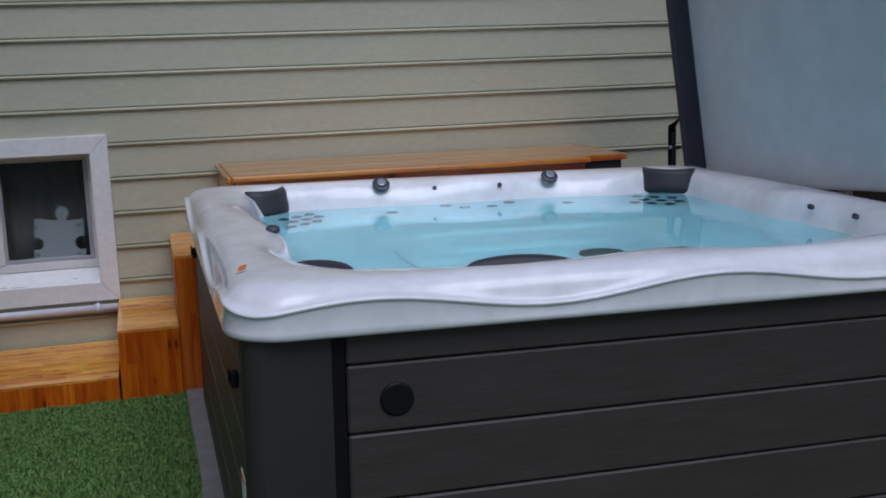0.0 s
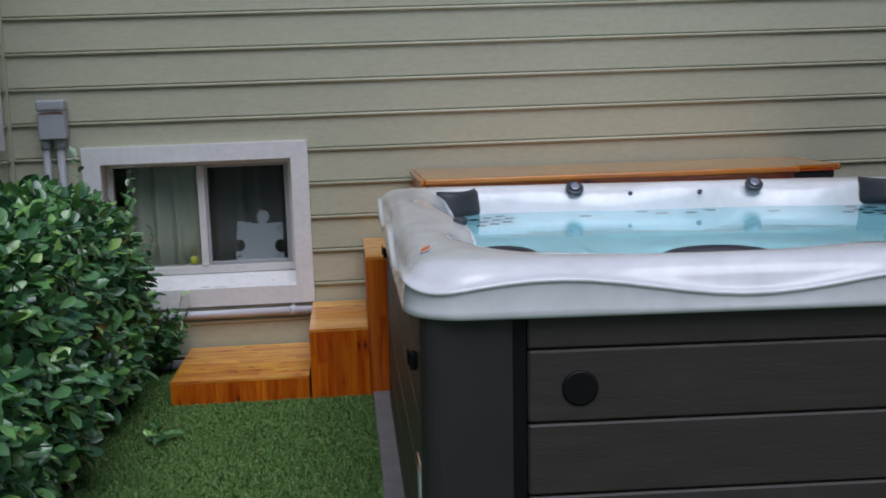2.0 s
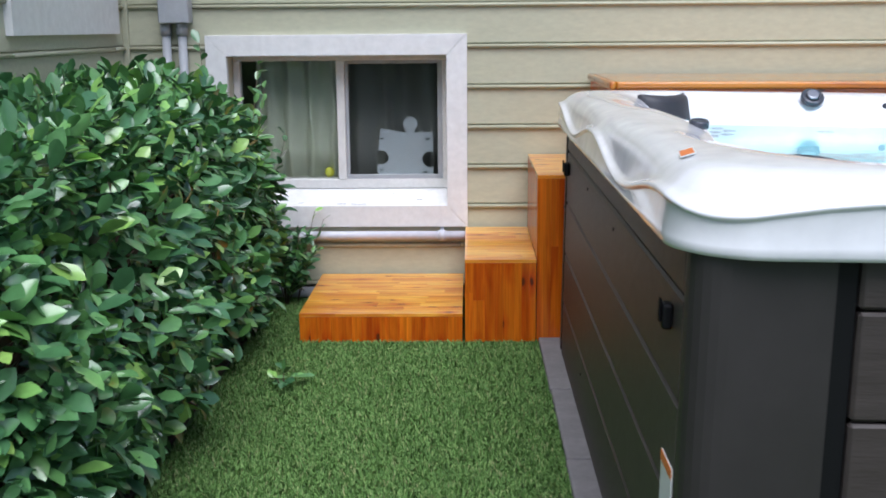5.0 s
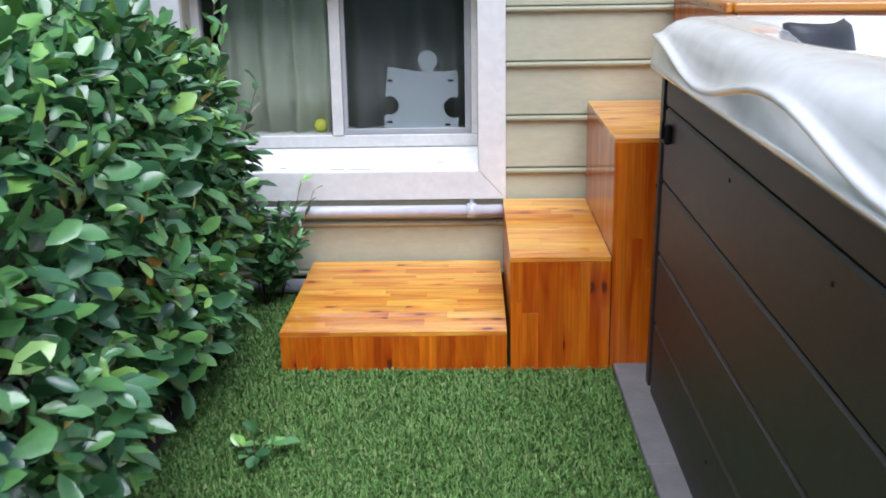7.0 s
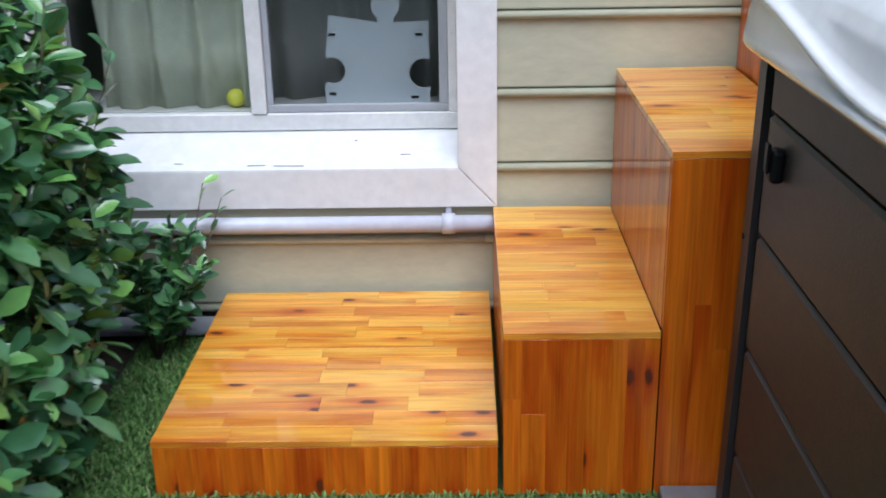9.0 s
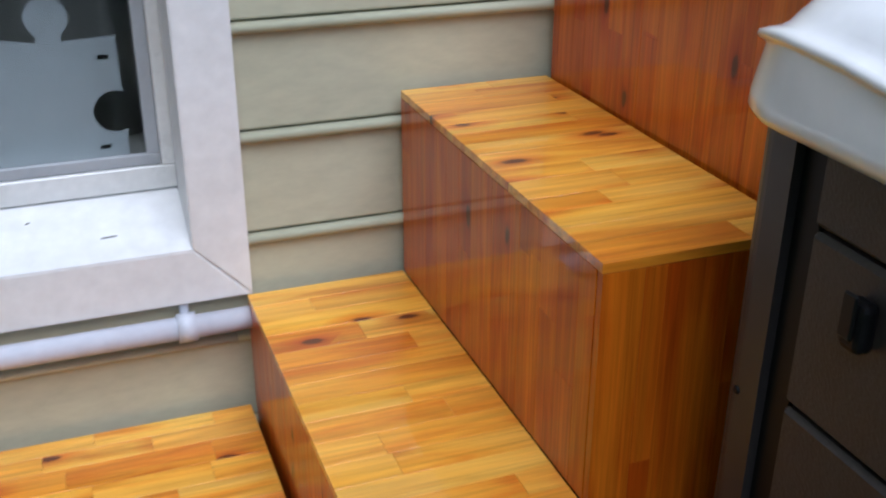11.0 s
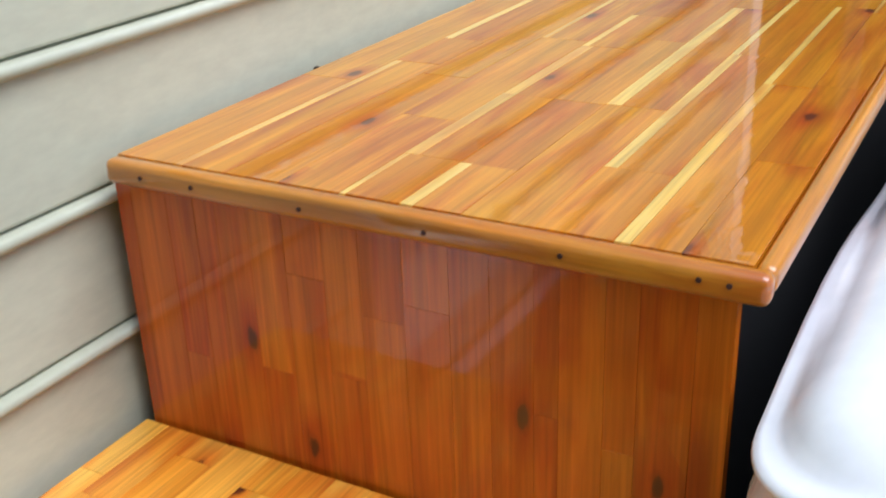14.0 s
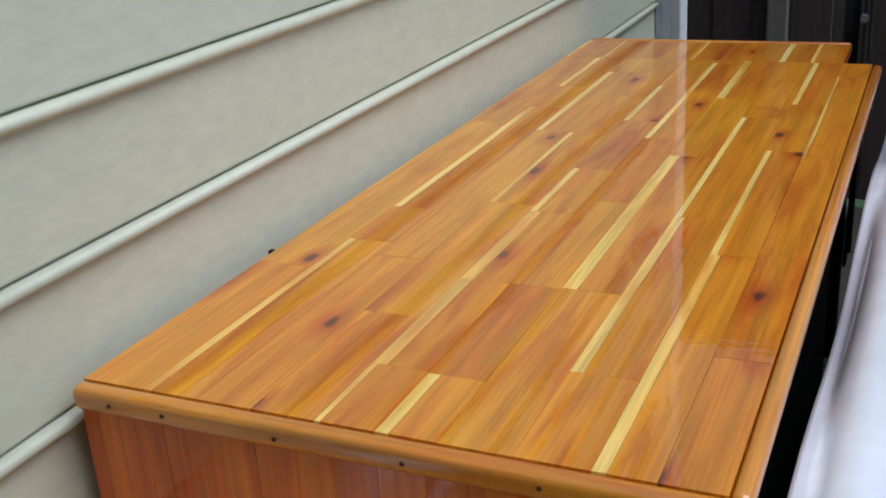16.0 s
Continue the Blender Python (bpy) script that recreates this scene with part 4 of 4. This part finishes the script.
for nm, b, mt in (("arm", tube([(0.0, 0.0, 0.0), (0.0, 0.0, 1.03), (0.05, -0.06, 1.10)], 0.019, 12), BLACK), ("bracket", box(-0.03, 0.035, -0.030, -0.021, 0.28, 0.42, 0.003), BLACK),
                  ("gas_strut", tube([(-0.02, -0.032, 0.32), (-0.012, -0.036, 1.0)], 0.008, 10), BLACK), ("pivot", tube([(-0.035, -0.03, 0.93), (0.02, -0.03, 0.93)], 0.010, 10), CHROME)):
    part(nm, b, mt, lifter)

# ---- pavers along the tub ----
paving = thing("paver_edging", (0.2, -1.9, 0), "grey concrete pavers edging the turf along the tub", "paver", kind="structure")
y = -0.676
for ln in (0.566, 0.548, 0.55, 0.55, 0.55):
    ob = part("paver", box(-0.09, 0.09, -ln / 2 + 0.002, ln / 2 - 0.002, -0.03, 0.022, 0.005, None, 2), PAVER)
    ob.location = (0.230 + 0.004 * math.sin(y * 9), y - ln / 2, 0)
    under(ob, paving)
    y -= ln

# ---- fence ----
fence = thing("fence", (3.72, -0.8, 0), "tall dark weathered board fence", "fence")
y = 1.5
i = 0
while y > -4.2:
    w = 0.138 + 0.006 * math.sin(i * 2.1)
    ob = part("fence_board", box(-0.010, 0.010, -w / 2, w / 2, 0.03, 2.45 + 0.01 * math.sin(i * 5.0), 0.002), FENCE)
    ob.location = (3.72 + 0.004 * math.sin(i * 3.3), y - w / 2, 0)
    under(ob, fence)
    y -= w + 0.0015
    i += 1
for y in (1.3, -0.275, -2.2):
    under(part("fence_post", box(3.655, 3.708, y - 0.036, y + 0.036, 0.0, 2.38, 0.006), FENCE_POST, None, "paler square fence post"), fence)


# ---- planting ----
def leaves(places, rng_):
    """Many folded, pointed leaves: places are (point, way, up, length)."""
    shape = [(0, 0, 0), (0.30, 0.18, 0.04), (0.30, 0, -0.02), (0.30, -0.18, 0.04), (0.66, 0.235, 0.03), (0.66, 0, -0.045), (0.66, -0.235, 0.03), (1.0, 0, -0.11), (0.88, 0.125, -0.03), (0.88, -0.125, -0.03)]
    faces = [(0, 2, 1), (0, 3, 2), (1, 2, 5, 4), (2, 3, 6, 5), (4, 5, 7, 8), (5, 6, 9, 7)]
    vs, fs = [], []
    for p, d, u, ln in places:
        d = d.normalized()
        s = u.cross(d)
        if s.length < 1e-3:
            s = Vector((1, 0, 0))
        s.normalize()
        n = d.cross(s)
        base = len(vs)
        k = rng_.uniform(0.85, 1.25)
        for a, b, c in shape:
            q = p + ln * (a * d + b * k * s + c * n)
            vs.append((q.x, q.y, q.z))
        fs += [tuple(base + i for i in f) for f in faces]
    me = bpy.data.meshes.new("foliage")
    me.from_pydata(vs, [], fs)
    for p in me.polygons:
        p.use_smooth = True
    me.materials.append(LEAF)
    return me


rng = random.Random(11)
HC, HS = Vector((-1.22, -1.47, 0.47)), Vector((0.385, 1.22, 0.455))


def hedge_point(depth):
    """A point on or just inside the clipped, uneven outline of the hedge."""
    while True:
        v = Vector((rng.uniform(-1, 1), rng.uniform(-1, 1), rng.uniform(-1, 1)))
        m_ = max(abs(v.x), abs(v.y), abs(v.z))
        if m_ < 0.05:
            continue
        v /= (abs(v.x) ** 5 + abs(v.y) ** 5 + abs(v.z) ** 5) ** 0.2
        if v.x < -0.8 and rng.random() < 0.75:
            continue
        nrm = Vector((v.x ** 3 / HS.x, v.y ** 3 / HS.y, v.z ** 3 / HS.z)).normalized()
        q = Vector((v.x * HS.x, v.y * HS.y, v.z * HS.z)) + HC
        lump = 0.070 * noise.noise(q * 3.2) + 0.050 * noise.noise(q * 8.0)
        q += nrm * (lump - depth)
        if q.z < 0.25:
            q.x -= 0.25 * (0.25 - q.z) * (1 if v.x > 0 else 0)
        if v.x > 0:
            q.x -= 0.16 * max(0, q.z - 0.45)
        if q.z > 0.015 and q.x > -1.46:
            return q, nrm


spots = []
for i in range(16500):
    q, nrm = hedge_point(abs(rng.gauss(0, 0.075)) - 0.02)
    d = nrm * rng.uniform(0.2, 0.9) + Vector((rng.gauss(0, 0.6), rng.gauss(0, 0.6), rng.gauss(0.05, 0.5)))
    up = nrm * 0.8 + Vector((rng.gauss(0, 0.35), rng.gauss(0, 0.35), 0.7 + rng.gauss(0, 0.3)))
    spots.append((q, d, up, rng.uniform(0.030, 0.084)))
hedge = thing("hedge", (-1.20, -1.47, 0), "dense dark green broad-leaved hedge with glossy leaves", "hedge")
fol = new("foliage", leaves(spots, rng))
fol["kind"] = "stuff"
under(fol, hedge)
for i in range(46):
    x, y = rng.uniform(-1.42, -1.02), rng.uniform(-2.5, -0.4)
    q, nrm = hedge_point(0.06)
    a = Vector((x, y, 0.0))
    c = Vector((x + (q.x - x) * 0.3, y + (q.y - y) * 0.2, 0.35))
    under(part("branch", tube([a, a.lerp(c, 0.5) + Vector((0.01, 0, 0.02)), c, c.lerp(q, 0.6), q], [0.012, 0.010, 0.008, 0.005, 0.002], 6), TWIG), hedge)


def sprig(at, ways, count, label, name="sprig", size=(0.03, 0.055)):
    """A few stems with leaves, rooted at one place."""
    s = thing(name, at, label, "plant")
    pl = []
    for w in ways:
        end = Vector(w)
        pts = [Vector((0, 0, 0)), end * 0.5 + Vector((0, 0, 0.02)), end]
        t2 = tube(pts, [0.002, 0.0016, 0.001], 5)
        part("stem", t2, TWIG, s)
        for i in range(count):
            f = 0.25 + 0.75 * i / max(1, count - 1)
            p = end * f + Vector((0, 0, 0.02)) * (1 - abs(2 * f - 1))
            d = Vector((rng.gauss(0, 0.7), rng.gauss(0, 0.7), rng.gauss(0.2, 0.4))) + end.normalized() * 0.5
            pl.append((p, d, Vector((rng.gauss(0, 0.3), rng.gauss(-0.3, 0.3), 1)), rng.uniform(*size)))
    o = new("foliage", leaves(pl, rng))
    o["kind"] = "stuff"
    o.parent = s
    return s


sprig((-0.85, -0.16, 0), [(0.03, 0.02, 0.22), (0.10, 0.0, 0.30), (-0.04, 0.03, 0.36), (0.0, -0.08, 0.28), (-0.10, -0.02, 0.42), (0.06, -0.05, 0.16), (0.02, -0.12, 0.34), (-0.08, -0.12, 0.45), (0.13, -0.04, 0.24), (0.10, 0.05, 0.18), (0.06, 0.02, 0.30)], 46, "small leafy shoots growing by the platform step", size=(0.035, 0.055))
sprig((-0.815, -0.10, 0), [(0.08, 0.02, 0.38), (0.115, 0.03, 0.345)], 7, "thin leafy shoot reaching over the pipe", size=(0.03, 0.05))
sprig((-0.69, -1.19, 0), [(0.05, 0.03, 0.035), (-0.04, 0.02, 0.03), (0.02, -0.05, 0.04), (0.0, 0.05, 0.05)], 4, "small weed with bright leaves in the turf", "weed")
sprig((-0.98, -0.55, 0.0), [(0.10, 0.16, 0.98), (0.14, 0.05, 0.90), (-0.10, 0.10, 1.06), (0.20, 0.12, 0.72)], 26, "long shoots standing out of the hedge", size=(0.035, 0.06))

# leaf litter and bare soil under the hedge
tagged(part("soil_bed", box(WX0 + 0.001, -0.92, -2.75, -0.001, -0.05, 0.004, 0.002), SOIL), "bare brown soil below the hedge", "soil", kind="structure")

# Added dark slab: stands in for the shade seen through the gap behind the tub.
tagged(part("dark_strip", box(2.30, 3.70, -3.6, -0.003, -0.05, 0.004, 0.002), SOIL), "added dark ground slab, stands in for shade behind the tub", "soil", kind="structure")

# ---- turf: short blades ----
nr = np.random.RandomState(3)


def blades(n, x0, x1, y0, y1, h):
    x, y = nr.uniform(x0, x1, n), nr.uniform(y0, y1, n)
    keep = ~((x > -0.722) & (x < 0.39) & (y > F - 0.006)) & (x < 0.150) & ~((x < -0.90) & (y > -2.7))
    x, y = x[keep], y[keep]
    n = len(x)
    a, lean = nr.uniform(0, 2 * np.pi, n), nr.uniform(0.2, 1.1, n)
    hh, w = h * nr.uniform(0.6, 1.2, n), nr.uniform(0.0011, 0.0022, n)
    dx, dy = np.cos(a), np.sin(a)
    sx, sy = -dy * w, dx * w
    m1, m2 = hh * 0.35 * lean, hh * 0.95 * lean
    v = np.zeros((n, 5, 3))
    v[:, 0] = np.stack([x - sx, y - sy, 0 * x - 0.004], 1)
    v[:, 1] = np.stack([x + sx, y + sy, 0 * x - 0.004], 1)
    v[:, 2] = np.stack([x + sx * 0.9 + dx * m1, y + sy * 0.9 + dy * m1, hh * 0.6], 1)
    v[:, 3] = np.stack([x - sx * 0.9 + dx * m1, y - sy * 0.9 + dy * m1, hh * 0.6], 1)
    v[:, 4] = np.stack([x + dx * m2, y + dy * m2, hh * 0.9], 1)
    return v.reshape(-1, 3), n


v1, n1 = blades(130000, -0.93, 0.15, -2.45, 0.0, 0.016)
v2, n2 = blades(26000, -1.25, 0.15, -3.9, -2.45, 0.020)
vv, nn = np.concatenate([v1, v2]), n1 + n2
me = bpy.data.meshes.new("turf")
ids = np.arange(nn)[:, None] * 5
faces = [tuple(r) for r in (ids + np.array([0, 1, 2, 3])).tolist()] + [tuple(r) for r in (ids + np.array([3, 2, 4])).tolist()]
me.from_pydata(vv.tolist(), [], faces)
me.materials.append(TURF)
tagged(new("turf", me), "short bright green artificial turf", "turf", kind="stuff")

# ---- siding, course by course ----
sided_wall(wall_north, WX0 + 0.034, WX1 - 0.004, WIN, "x", 2.6)
sided_wall(wall_west, -3.4, -0.0345, SIDE_WIN, "y", 2.6)
